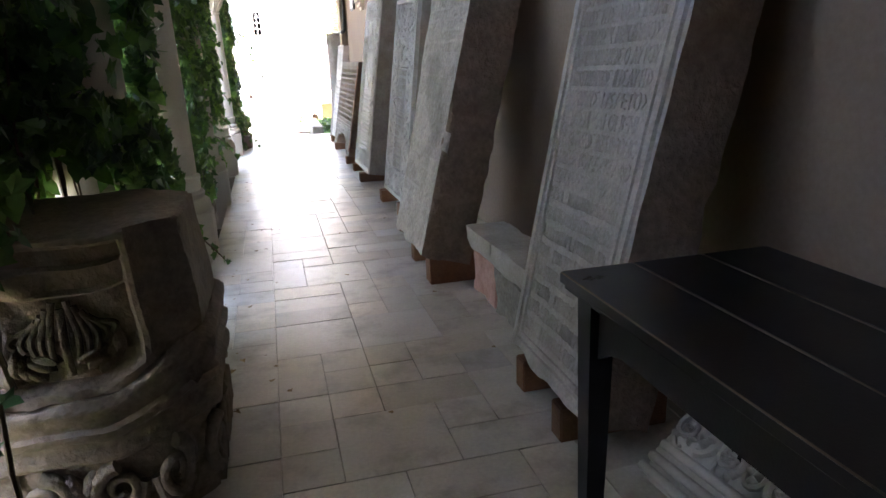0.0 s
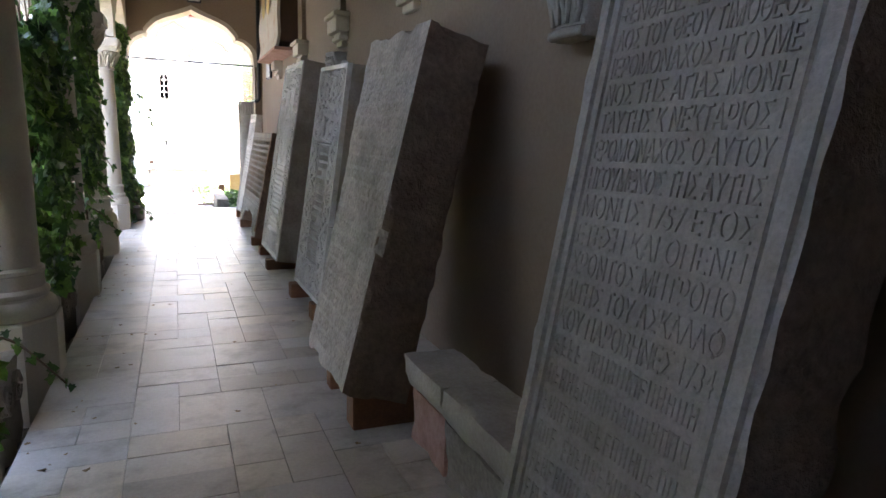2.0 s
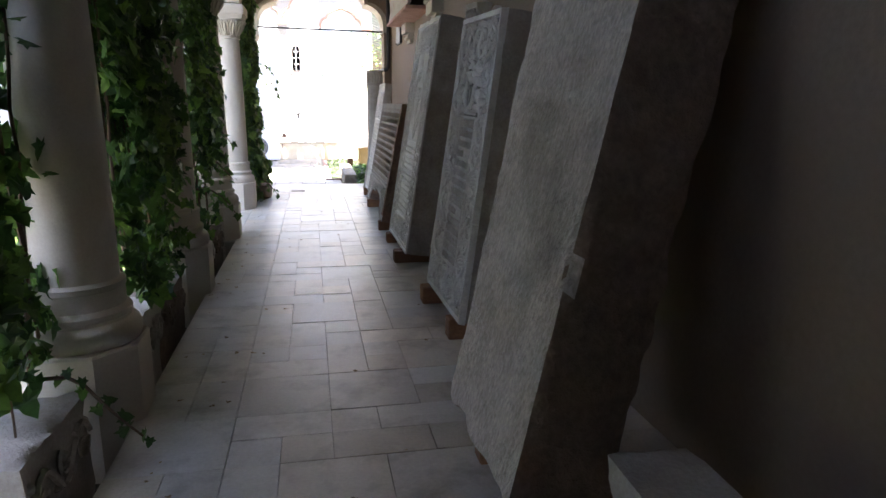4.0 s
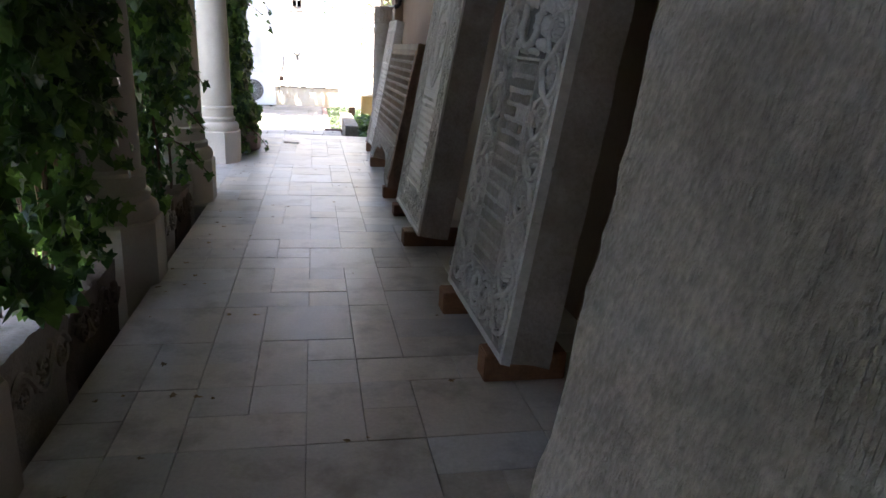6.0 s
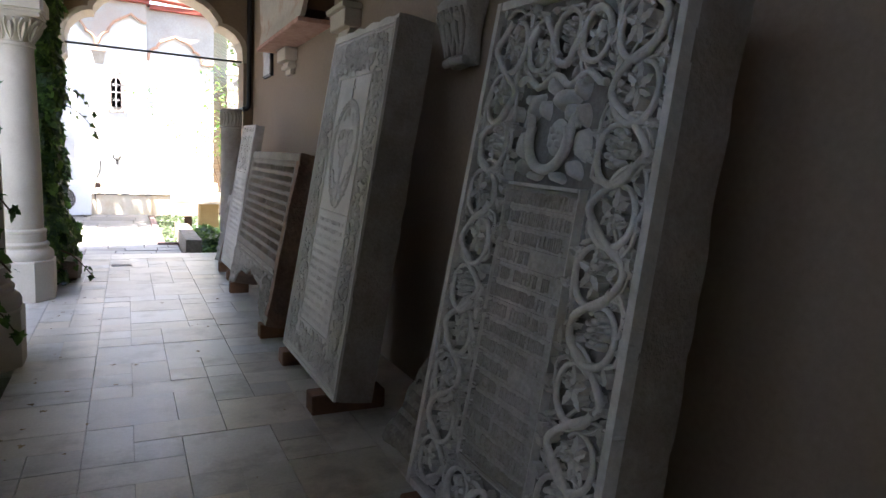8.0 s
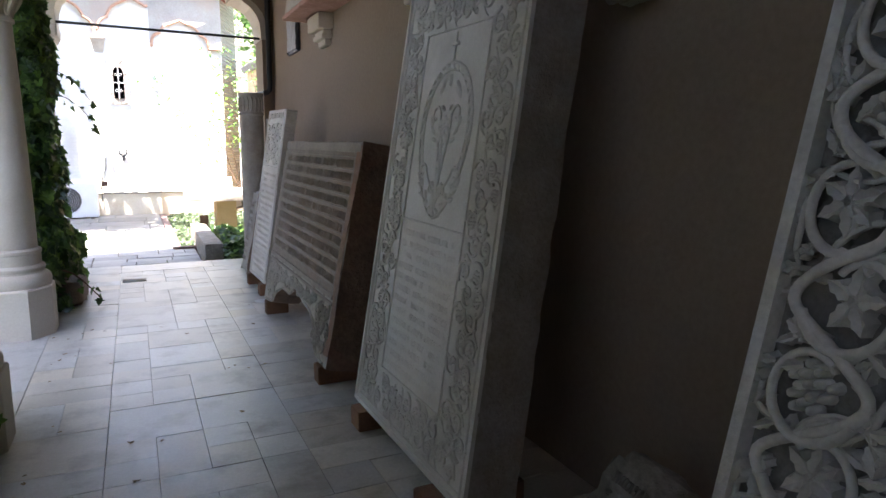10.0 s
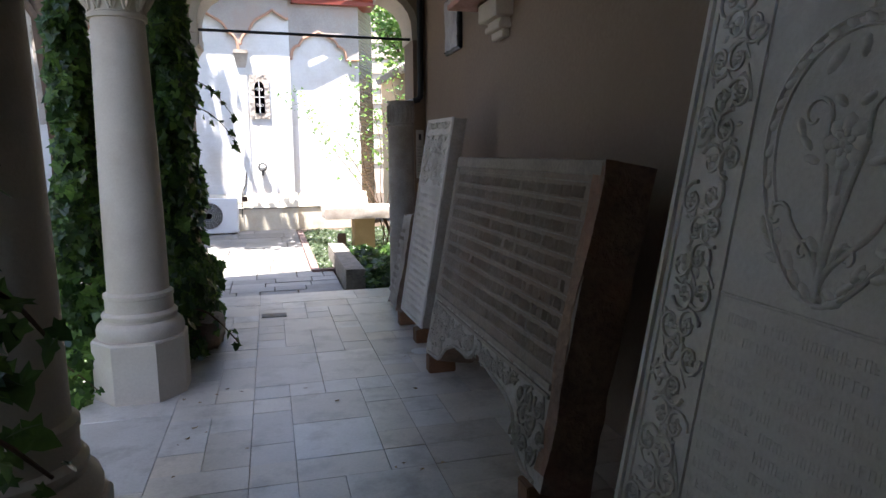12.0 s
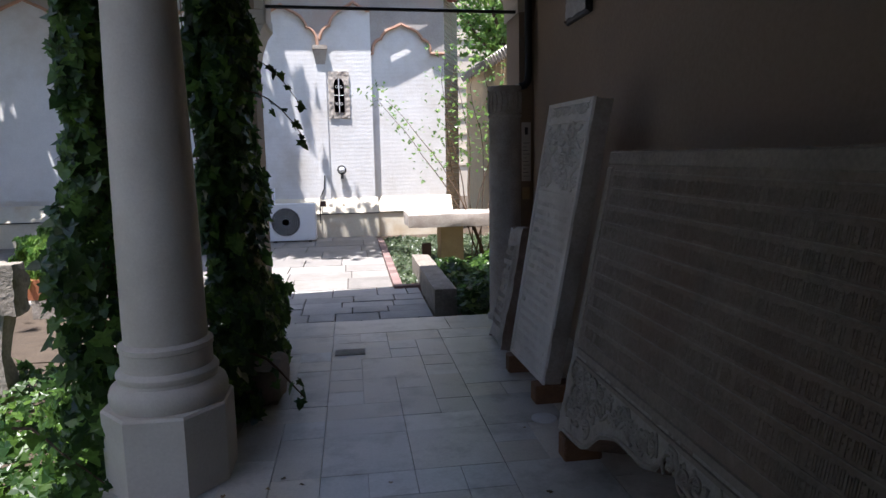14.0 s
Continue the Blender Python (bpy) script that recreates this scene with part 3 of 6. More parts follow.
def flower(bm, f, u, v, r, lift, petals=6, turn=0.0):
    for k in range(petals):
        an = turn + 2 * math.pi * k / petals
        blob(bm, f, u + 0.6 * r * math.cos(an) / f.width, v + 0.6 * r * math.sin(an) / f.height, r * 0.34, lift, 6, way=an, long=1.35)
    blob(bm, f, u, v, r * 0.3, lift * 1.15, 7)


def vine(bm, f, u0, v0, u1, v1, width, lift, rnd, pitch=0.16, thick=0.009):
    """A scrolling stem along a border, with a curl, a flower and leaves in each bend."""
    du, dv = (u1 - u0) * f.width, (v1 - v0) * f.height
    length = math.hypot(du, dv)
    tu, tv = du / length, dv / length
    nu, nv = -tv, tu
    count = max(2, round(length / pitch))

    def at(s, d):
        return u0 + (tu * s + nu * d) / f.width, v0 + (tv * s + nv * d) / f.height

    pts = []
    for k in range(count * 8 + 1):
        s = length * k / (count * 8)
        u, v = at(s, 0.42 * width * math.sin(math.pi * s / (length / count)))
        pts.append(f(u, v, lift * 0.5))
    tube(bm, pts, thick, 5)
    for k in range(count):
        s = length * (k + 0.5) / count
        side = 1 if k % 2 else -1
        u, v = at(s, side * 0.10 * width)
        tube(bm, curl(f, u, v, width * 0.34, 1.1, rnd.uniform(0, 6), side, lift * 0.6), thick * 0.85, 5, 0.5)
        flower(bm, f, u, v, width * 0.22, lift, 5, rnd.uniform(0, 6))
        for q in range(4):
            uu, vv = at(s + rnd.uniform(-0.5, 0.5) * length / count, -side * width * rnd.uniform(0.18, 0.42))
            blob(bm, f, uu, vv, width * rnd.uniform(0.07, 0.12), lift * 0.85, 6, way=rnd.uniform(0, 6), long=1.7)


def scrollwork(bm, f, u0, v0, u1, v1, step, lift, thick, rnd):
    """Fills a field with packed tendrils, leaves and flowers."""
    nu = max(1, round((u1 - u0) * f.width / step))
    nv = max(1, round((v1 - v0) * f.height / step))
    for i in range(nu):
        for j in range(nv):
            u = u0 + (u1 - u0) * (i + 0.5 + rnd.uniform(-0.15, 0.15) + (0.25 if j % 2 else -0.25) * (nu > 1)) / nu
            v = v0 + (v1 - v0) * (j + 0.5 + rnd.uniform(-0.15, 0.15)) / nv
            way = rnd.choice((-1, 1))
            a = rnd.uniform(0, 6.28)
            tube(bm, curl(f, u, v, step * 0.56, 1.25, a, way, lift * 0.45, 16), thick, 6, 0.55)
            tip = a + 3.14
            pts = [f(u + step * (0.56 - 0.3 * h) * math.cos(tip + h * 1.6) / f.width, v + step * (0.56 + 0.35 * h) * math.sin(tip + h * 1.6) / f.height, lift * 0.3) for h in (0, 0.25, 0.5, 0.75, 1)]
            tube(bm, pts, thick * 0.8, 5, 0.6)
            if rnd.random() < 0.55:
                flower(bm, f, u, v, step * 0.27, lift, rnd.choice((4, 5, 6)), a)
            else:
                for q in range(3):
                    blob(bm, f, u + step * 0.16 * math.cos(a + 2.1 * q) / f.width, v + step * 0.16 * math.sin(a + 2.1 * q) / f.height, step * 0.13, lift, 6, way=a + 2.1 * q, long=1.6)
            for q in range(2):
                b2 = rnd.uniform(0, 6.28)
                blob(bm, f, u + step * 0.5 * math.cos(b2) / f.width, v + step * 0.5 * math.sin(b2) / f.height, step * 0.09, lift * 0.8, 6, way=b2, long=2.0)


def wood_block(x0, x1, y0, y1, z1):
    bm = boxm(x0, x1, y0, y1, 0.0, z1, bevel=0.005)
    return solo("wood_block", bm, M_WOOD, ((x0 + x1) / 2, (y0 + y1) / 2, 0), "squared brown timber block under a leaning slab", "wood block", "timber blocks under the slabs")


R = random.Random(11)

# first slab: Greek inscription in raised letters
f1 = slab_frame((1.23, 2.60, 0.135), (1.23, 3.25, 0.135), (1.645, 2.66, 1.73), (1.645, 3.47, 1.71))
s1 = thing("tombstone", "grey marble tombstone with raised Greek lettering leaning on the wall", "tombstone", (1.35, 2.95, 0.135), "leaning slabs")
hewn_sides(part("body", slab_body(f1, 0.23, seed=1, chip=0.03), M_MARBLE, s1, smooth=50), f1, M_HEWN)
bm = bmesh.new()
border(bm, f1, 0.03, 0.02, 0.97, 0.985, 0.035, 0.012)
border(bm, f1, 0.10, 0.045, 0.90, 0.96, 0.022, 0.009)
part("moulded_frame", bm, M_MARBLE, s1)
bm = bmesh.new()
LINES = ("+ΕΝΘΑΔΕ ΚΕΙΤΑΙ Ο ΔΟΥ", "ΛΟΣ ΤΟΥ ΘΕΟΥ ΤΙΜΟΘΕΟΣ", "ΙΕΡΟΜΟΝΑΧΟΣ ΗΓΟΥΜΕ", "ΝΟΣ ΤΗΣ ΑΓΙΑΣ ΜΟΝΗ", "ΤΑΥΤΗΣ Κ ΝΕΚΤΑΡΙΟΣ Ι", "ΕΡΟΜΟΝΑΧΟΣ Ο ΑΥΤΟΥ", "ΗΓΟΥΜΕΝΟΣ ΤΗΣ ΑΥΤΗΣ", "ΜΟΝΗΣ 1757 ΕΤΟΣ", "ΕΤΕΣΗ ΚΑΙ ΟΠΕΝΗ", "ΧΡΟΝΤΟΣ ΜΗΤΡΟΠΟ", "ΛΙΤΗΣ ΤΟΥ ΑΣΚΑΛΑΦ", "ΚΟΥ ΠΑΡΟΒΗΝΕΣ 1734")
for k in range(20):
    v1 = 0.94 - k * 0.0440
    if k < len(LINES):
        lettering(bm, f1, LINES[k], 0.15, 0.86, v1 - 0.035, v1, 0.0048 if k < 8 else 0.0038)
    else:
        script_row(bm, f1, 0.15, 0.86, v1 - 0.034, v1, 0.0036, R, 0.027, 0.04)
tagged(part("inscription", bm, M_MARBLE, s1, "raised lettering worn and grey"), kind="stuff")

# second slab: thick, chiselled
f2 = slab_frame((1.126, 4.41, 0.19), (1.12, 5.13, 0.19), (1.57, 4.62, 1.775), (1.57, 5.56, 1.80))
s2 = thing("tombstone", "thick chiselled sandstone slab with worn lettering leaning on the wall", "tombstone", (1.3, 4.8, 0.19), "leaning slabs")
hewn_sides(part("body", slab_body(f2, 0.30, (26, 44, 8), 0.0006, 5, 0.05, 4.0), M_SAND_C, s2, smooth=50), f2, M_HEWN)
bm = bmesh.new()
for k in range(22):
    v1 = 0.94 - k * 0.041
    script_row(bm, f2, 0.05, 0.95, v1 - 0.035, v1, 0.0014, R, 0.019, 0.15)
tagged(part("inscription", bm, M_SAND_C, s2, "shallow lettering almost worn away"), kind="stuff")
# third slab: deep vine scrolls round a lettered panel
f3 = slab_frame((1.38, 6.12, 0.12), (1.38, 7.115, 0.10), (1.58, 6.135, 1.745), (1.58, 6.975, 1.785))
s3 = thing("tombstone", "carved grey marble tombstone with deep vine scrolls and a lettered panel", "tombstone", (1.45, 6.6, 0.1), "leaning slabs")


def sunk(f, depth):
    """The same slab face with its ground cut back by depth."""
    def g(u, v, n=0.0):
        return f(u, v, n - depth)

    g.width, g.height = f.width, f.height
    return g


def deep_vine(bm, f, along, c, w, a, b, pitch, lift, thick, rnd, flip=1):
    """A round S-shaped stem that swings from side to side and coils round a flower in each bend.
    along: 'v' runs up the slab at u = c, 'u' runs across it at v = c; w is the width in metres, a to b the run in metres."""
    def at(p, d, n):
        if along == "v":
            return f(c + d / f.width, p / f.height, n)
        return f(p / f.width, c + d / f.height, n)

    def leaf(p, d, length, wide, way, top):
        rows = []
        for k in range(7):
            h = k / 6
            wd = wide * math.sin(math.pi * min(1, 0.12 + 0.88 * h)) ** 0.8 * (1 - 0.35 * (k % 2))
            cp, cd = p + length * h * math.cos(way), d + length * h * math.sin(way)
            rows.append([bm.verts.new(at(cp - q * wd * math.sin(way), cd + q * wd * math.cos(way), n)) for q, n in ((-1, 0.0), (-0.6, top * 0.75), (0, top * (0.7 - 0.25 * math.sin(h * 3))), (0.6, top * 0.75), (1, 0.0))])
        for lo, hi in zip(rows, rows[1:]):
            for q in range(4):
                bm.faces.new((lo[q], lo[q + 1], hi[q + 1], hi[q]))

    count = max(1, round((b - a) / pitch))
    step_ = (b - a) / count
    tube(bm, [at(a + (b - a) * k / (count * 12), 0.36 * w * flip * math.sin(math.pi * k / 12), lift * (0.62 + 0.1 * math.sin(k * 0.9))) for k in range(count * 12 + 1)], thick, 7)
    for k in range(count):
        side = flip * (1 if k % 2 == 0 else -1)
        p0, d0 = a + (k + 0.5 + rnd.uniform(-0.08, 0.08)) * step_, -side * rnd.uniform(0.06, 0.13) * w
        r0 = 0.35 * w
        pts = []
        for q in range(20):
            h = q / 19
            an = side * (1.9 + 5.2 * h)
            rr = r0 * (1.12 - 0.5 * h)
            pts.append(at(p0 + rr * math.cos(an) * 1.05, d0 + rr * math.sin(an), lift * (0.68 - 0.2 * h)))
        tube(bm, pts, thick * 1.05, 7, 0.6)
        if k % 3 == 1:
            for q in range(14):
                rr, an = 0.185 * w * math.sqrt((q + 0.5) / 14), 2.4 * q
                cp, cd = p0 + rr * math.cos(an), d0 + rr * math.sin(an)
                uu, vv = (c + cd / f.width, cp / f.height) if along == "v" else (cp / f.width, c + cd / f.height)
                blob(bm, f, uu, vv, 0.052 * w, lift * (1.12 - 0.3 * rr / (0.185 * w)), 8)
        else:
            petals = rnd.choice((5, 6))
            for q in range(petals):
                an = 2 * math.pi * q / petals + rnd.uniform(-0.2, 0.2)
                leaf(p0 + 0.01 * w * math.cos(an), d0 + 0.01 * w * math.sin(an), 0.24 * w, 0.10 * w, an, lift)
        leaf(p0 - 0.03 * w, d0, 0.07 * w, 0.035 * w, 0.0, lift * 1.2)
        for q in range(4):
            an = side * (-1.57 + (q - 1.5) * 0.62)
            leaf(p0 + 0.36 * w * math.cos(an) * 1.1, d0 + 0.33 * w * math.sin(an), 0.21 * w, 0.07 * w, an + rnd.uniform(-0.5, 0.5), lift * 0.85)
        for q in range(5):
            an, sweep = rnd.uniform(0, 6.28), rnd.choice((-1, 1)) * rnd.uniform(0.8, 1.5)
            run = []
            for z in range(6):
                rr = r0 * (0.95 + 0.13 * z)
                aa = an + sweep * z / 5
                run.append((p0 + rr * math.cos(aa), max(-0.47 * w, min(0.47 * w, d0 + rr * math.sin(aa)))))
            tube(bm, [at(*p, lift * 0.5) for p in run], thick * 0.7, 6, 0.7)
            leaf(*run[-1], 0.20 * w, 0.085 * w, an + sweep + 0.8, lift)
        for q in range(5):
            leaf(p0 + rnd.uniform(-0.5, 0.5) * step_, side * rnd.uniform(0.16, 0.40) * w, rnd.uniform(0.12, 0.2) * w, 0.06 * w, rnd.uniform(0, 6.28), lift * rnd.uniform(0.6, 0.9))
        for q in range(2):
            an = side * 1.57 + rnd.uniform(-0.9, 0.9)
            leaf(p0 + 0.5 * step_ * (1 if q else -1), -side * (q - 0.5) * 0.5 * w, 0.22 * w, 0.06 * w, an, lift * 0.8)


# ground takes the marble darkened for shade, carving the lightened one
hewn_sides(part("body", slab_body(sunk(f3, 0.032), 0.16, seed=3, chip=0.02), M_CUT, s3, smooth=50), f3, M_SIDE_SHADE)
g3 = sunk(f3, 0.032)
bm = bmesh.new()
border(bm, g3, 0.0, 0.0, 1.0, 1.0, 0.035, 0.032)
part("rim", bm, M_RELIEF, s3, "worn rim, coloured paler as if lit")
bm = bmesh.new()
H3 = g3.height
for u, fl in ((0.155, 1), (0.845, -1)):
    deep_vine(bm, g3, "v", u, 0.24, 0.05 * H3, 0.955 * H3, 0.150, 0.042, 0.0105, R, fl)
for v, fl in ((0.905, 1), (0.075, -1)):
    deep_vine(bm, g3, "u", v, 0.19, 0.28 * g3.width, 0.72 * g3.width, 0.14, 0.042, 0.0105, R, fl)
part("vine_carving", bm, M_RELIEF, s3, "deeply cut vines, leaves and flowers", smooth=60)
bm = bmesh.new()
tube(bm, [g3(0.27 + 0.46 * k / 16, 0.838 + 0.010 * math.sin(k * 1.1), 0.026) for k in range(17)], 0.011, 7)
tube(bm, [g3(0.5 + 0.105 * math.cos(math.pi * (0.9 + 1.2 * k / 22)), 0.745 + 0.055 * math.sin(math.pi * (0.9 + 1.2 * k / 22)), 0.030) for k in range(23)], 0.015, 8)
for c in (-1, 1):
    tube(bm, [g3(0.5 + c * (0.105 + 0.035 * h), 0.755 + 0.03 * math.sin(h * 3), 0.028) for h in (0, 0.3, 0.6, 1.0)], 0.014, 7, 0.6)
blob(bm, g3, 0.5, 0.747, 0.060, 0.010, 14)
flower(bm, g3, 0.5, 0.747, 0.042, 0.018, 4, 0.78)
for du, dv, r, way, long in ((0.035, 0.062, 0.032, 0.15, 2.2), (-0.035, 0.085, 0.024, 1.2, 1.3), (0.11, 0.078, 0.026, 1.4, 1.3), (-0.125, 0.050, 0.026, 1.1, 1.9), (-0.155, 0.062, 0.016, 1.5, 1.2), (0.135, 0.035, 0.020, -1.2, 1.9), (-0.065, 0.045, 0.014, -1.4, 2.2), (0.075, 0.038, 0.014, -1.5, 2.2), (-0.155, -0.015, 0.026, 1.4, 1.9), (0.155, -0.012, 0.026, 1.7, 1.9), (-0.135, -0.052, 0.022, 0.6, 1.7), (0.135, -0.052, 0.022, 2.5, 1.7), (-0.06, -0.067, 0.016, 0.2, 2.0), (0.06, -0.067, 0.016, 2.9, 2.0)):
    blob(bm, g3, 0.5 + du, 0.747 + dv, r, 0.040, 12, way=way, long=long)
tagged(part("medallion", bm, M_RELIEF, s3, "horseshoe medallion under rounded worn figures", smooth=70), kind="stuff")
bm = bmesh.new()
strip(bm, g3, 0.295, 0.135, 0.705, 0.668, 0.020)
part("panel", bm, M_MARBLE, s3)
bm = bmesh.new()
border(bm, g3, 0.298, 0.138, 0.702, 0.666, 0.012, 0.026)
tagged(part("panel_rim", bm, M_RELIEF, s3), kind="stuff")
bm = bmesh.new()
for k in range(15):
    v1 = 0.654 - k * 0.0340
    strip(bm, g3, 0.318, v1 - 0.0325, 0.682, v1 - 0.0305, 0.0225, 0.0195)
    script_row(bm, g3, 0.32, 0.68 if R.random() < 0.6 else R.uniform(0.5, 0.66), v1 - 0.028, v1 - 0.002, 0.0245, R, 0.021, 0.05)
tagged(part("inscription", bm, M_MARBLE, s3, "small raised lettering"), kind="stuff")

# fourth slab: white marble with shallow flowers
f4 = slab_frame((1.36, 7.94, 0.10), (1.36, 9.055, 0.09), (1.64, 7.985, 1.955), (1.64, 8.985, 1.985))
s4 = thing("tombstone", "white marble tombstone with shallow floral border and oval wreath", "tombstone", (1.45, 8.5, 0.09), "leaning slabs")
hewn_sides(part("body", slab_body(f4, 0.19, seed=4, chip=0.018, amp=0.0007), M_MARBLE_W, s4, smooth=50), f4, M_SIDE_SHADE)
bm = bmesh.new()
border(bm, f4, 0.0, 0.0, 1.0, 0.985, 0.022, 0.010)
border(bm, f4, 0.035, 0.02, 0.965, 0.97, 0.012, 0.006)
border(bm, f4, 0.235, 0.12, 0.765, 0.86, 0.010, 0.006)
strip(bm, f4, 0.245, 0.462, 0.755, 0.468, 0.006)
part("moulded_frame", bm, M_MARBLE_W, s4)
bm = bmesh.new()
for u in (0.135, 0.865):
    scrollwork(bm, f4, u - 0.07, 0.03, u + 0.07, 0.96, 0.085, 0.010, 0.006, R)
scrollwork(bm, f4, 0.23, 0.875, 0.77, 0.96, 0.085, 0.010, 0.006, R)
scrollwork(bm, f4, 0.23, 0.03, 0.77, 0.11, 0.085, 0.010, 0.006, R)
part("floral_border", bm, M_MARBLE_W, s4, "shallow scrolls and flowers", smooth=60)
bm = bmesh.new()
rim = []
for k in range(61):
    an = 2 * math.pi * k / 60 - math.pi / 2
    low = max(0.0, -math.sin(an))
    rim.append((0.5 + 0.205 * math.cos(an) * (1 - 0.30 * low ** 2), 0.665 + (0.125 if math.sin(an) > 0 else 0.185) * math.sin(an)))
tube(bm, [f4(u, v, 0.0005) for u, v in rim], 0.0065, 6)
tube(bm, [f4(0.5 + (u - 0.5) * 0.87, 0.665 + (v - 0.665) * 0.89, 0.000) for u, v in rim[10:51]], 0.005, 6)
for k, (u, v) in enumerate(rim[::2]):
    way = math.atan2((v - 0.665) * f4.height, (u - 0.5) * f4.width)
    blob(bm, f4, 0.5 + (u - 0.5) * 0.93, 0.665 + (v - 0.665) * 0.945, 0.013, 0.007, 7, way=way + 0.9, long=2.0)
for side in (-1, 1):
    for reach, top, r in ((0.085, 0.715, 0.045), (0.135, 0.60, 0.038), (0.05, 0.565, 0.03)):
        cu_, cv_ = 0.5 + side * reach, top - 0.03
        stem = [f4(0.5 + (cu_ - 0.5 - side * 0.02) * h ** 1.6, 0.50 + (cv_ - 0.50) * h, 0.001) for h in (0, 0.2, 0.4, 0.6, 0.8)]
        tube(bm, stem + curl(f4, cu_, cv_, r, 0.9, math.pi if side > 0 else 0, -side, 0.001, 14), 0.0065, 6, 0.6)
        for q in range(3):
            blob(bm, f4, cu_ + side * (0.03 - 0.02 * q), cv_ - 0.012 - 0.018 * q, 0.012, 0.008, 7, way=1.57 - side * (0.5 + 0.4 * q), long=2.4)
tube(bm, [f4(0.5, 0.49 + 0.15 * h, 0.001) for h in (0, 0.25, 0.5, 0.75, 1)], 0.009, 6, 0.7)
flower(bm, f4, 0.5, 0.655, 0.062, 0.009, 8)
flower(bm, f4, 0.5, 0.655, 0.034, 0.012, 6, 0.3)
for u, v, r, way, long in ((0.575, 0.735, 0.020, 2.2, 2.6), (0.44, 0.745, 0.018, 0.9, 2.4), (0.5, 0.755, 0.016, 1.57, 1.8), (0.53, 0.70, 0.012, 0.6, 2.0), (0.47, 0.70, 0.012, 2.5, 2.0), (0.5, 0.59, 0.018, 1.57, 1.6), (0.47, 0.545, 0.012, 2.4, 2.2), (0.53, 0.545, 0.012, 0.7, 2.2)):
    blob(bm, f4, u, v, r, 0.009, 9, way=way, long=long)
strip(bm, f4, 0.493, 0.792, 0.507, 0.850, 0.007)
strip(bm, f4, 0.47, 0.822, 0.53, 0.829, 0.007)
part("wreath", bm, M_MARBLE_W, s4, "pointed oval leaf wreath round a spray of flowers", smooth=60)
bm = bmesh.new()
for k in range(13):
    v1 = 0.445 - k * 0.0245
    script_row(bm, f4, 0.26, 0.74, v1 - 0.015, v1, 0.0012, R, 0.022, 0.12)
tagged(part("inscription", bm, M_MARBLE_W, s4, "lettering almost worn away"), kind="stuff")

# fifth slab: wide brown slab with ruled lettering and a scalloped foot
f5 = slab_frame((1.315, 9.43, 0.10), (1.315, 11.20, 0.10), (1.54, 9.43, 1.29), (1.54, 11.20, 1.30))
s5 = thing("stone_throne_back", "wide brown inscribed slab with ruled lines and scalloped carved foot", "inscribed slab", (1.4, 10.3, 0.1), "leaning slabs")


FOOT = ((0, 0), (0.16, 0.03), (0.19, 0.05), (0.23, 0.112), (0.31, 0.15), (0.43, 0.155), (0.475, 0.18), (0.50, 0.255), (0.515, 0.27), (0.53, 0.20), (0.645, 0.175), (0.73, 0.165), (0.796, 0.13), (0.85, 0.03), (0.90, 0), (1.01, 0))


def foot(u):
    """Height of the scalloped lower edge along the fifth slab."""
    for (a, p), (b, q) in zip(FOOT, FOOT[1:]):
        if u <= b:
            return p + (q - p) * (u - a) / (b - a)
    return 0.0


body5 = hewn_sides(part("body", rough(bmesh.new(), lambda u, v, w: f5(u, foot(u) + v * (1 - foot(u)), -0.20 * w), (64, 26, 5), 0.0006, 6.0, 5, 0.02), M_BROWN, s5, smooth=50), f5, M_REDDISH)
body5.data.materials.append(M_FOOT)
for p in body5.data.polygons:
    if p.material_index == 0 and at_world(body5).z + p.center.z < 0.46:
        p.material_index = 2
bm = bmesh.new()
for k in range(11):
    v1 = 0.93 - k * 0.057
    strip(bm, f5, 0.045, v1 - 0.0036, 0.955, v1 + 0.0036, 0.0030)
strip(bm, f5, 0.004, 0.33, 0.036, 0.945, 0.005)
strip(bm, f5, 0.004, 0.948, 0.996, 0.997, 0.005)
strip(bm, f5, 0.04, 0.30, 0.96, 0.325, 0.010)
strip(bm, f5, 0.04, 0.275, 0.96, 0.29, 0.008)
edge = bmesh.new()
rough(edge, lambda u, v, w: f5(0.955 + 0.045 * u + 0.010 * math.sin(v * 9), 0.05 + 0.93 * v, 0.004 - 0.02 * w), (4, 30, 2), 0.004, 9, 55, 0.02)
part("worn_edge", edge, M_REDDISH, s5, "reddish chipped edge", smooth=50)
part("ruled_frame", bm, M_RULE, s5, "raised rules between the lines")
bm = bmesh.new()
for k in range(10):
    v1 = 0.924 - k * 0.057
    script_row(bm, f5, 0.05, 0.95, v1 - 0.046, v1 - 0.005, 0.0017, R, 0.0175, 0.03)
tagged(part("inscription", bm, M_BROWN, s5, "dense raised lettering"), kind="stuff")
bm = bmesh.new()
scrollwork(bm, f5, 0.50, 0.195, 0.80, 0.275, 0.075, 0.012, 0.006, R)
scrollwork(bm, f5, 0.82, 0.05, 0.955, 0.27, 0.085, 0.013, 0.006, R)
scrollwork(bm, f5, 0.04, 0.08, 0.19, 0.27, 0.075, 0.012, 0.0065, R)
scrollwork(bm, f5, 0.20, 0.185, 0.47, 0.27, 0.07, 0.012, 0.0065, R)
vine(bm, f5, 0.05, 0.08, 0.17, 0.17, 0.05, 0.012, R, 0.07, 0.007)
vine(bm, f5, 0.17, 0.175, 0.44, 0.245, 0.045, 0.012, R, 0.07, 0.007)
tube(bm, [f5(u / 50, foot(u / 50) + 0.016, 0.002) for u in range(2, 49)], 0.009, 6)
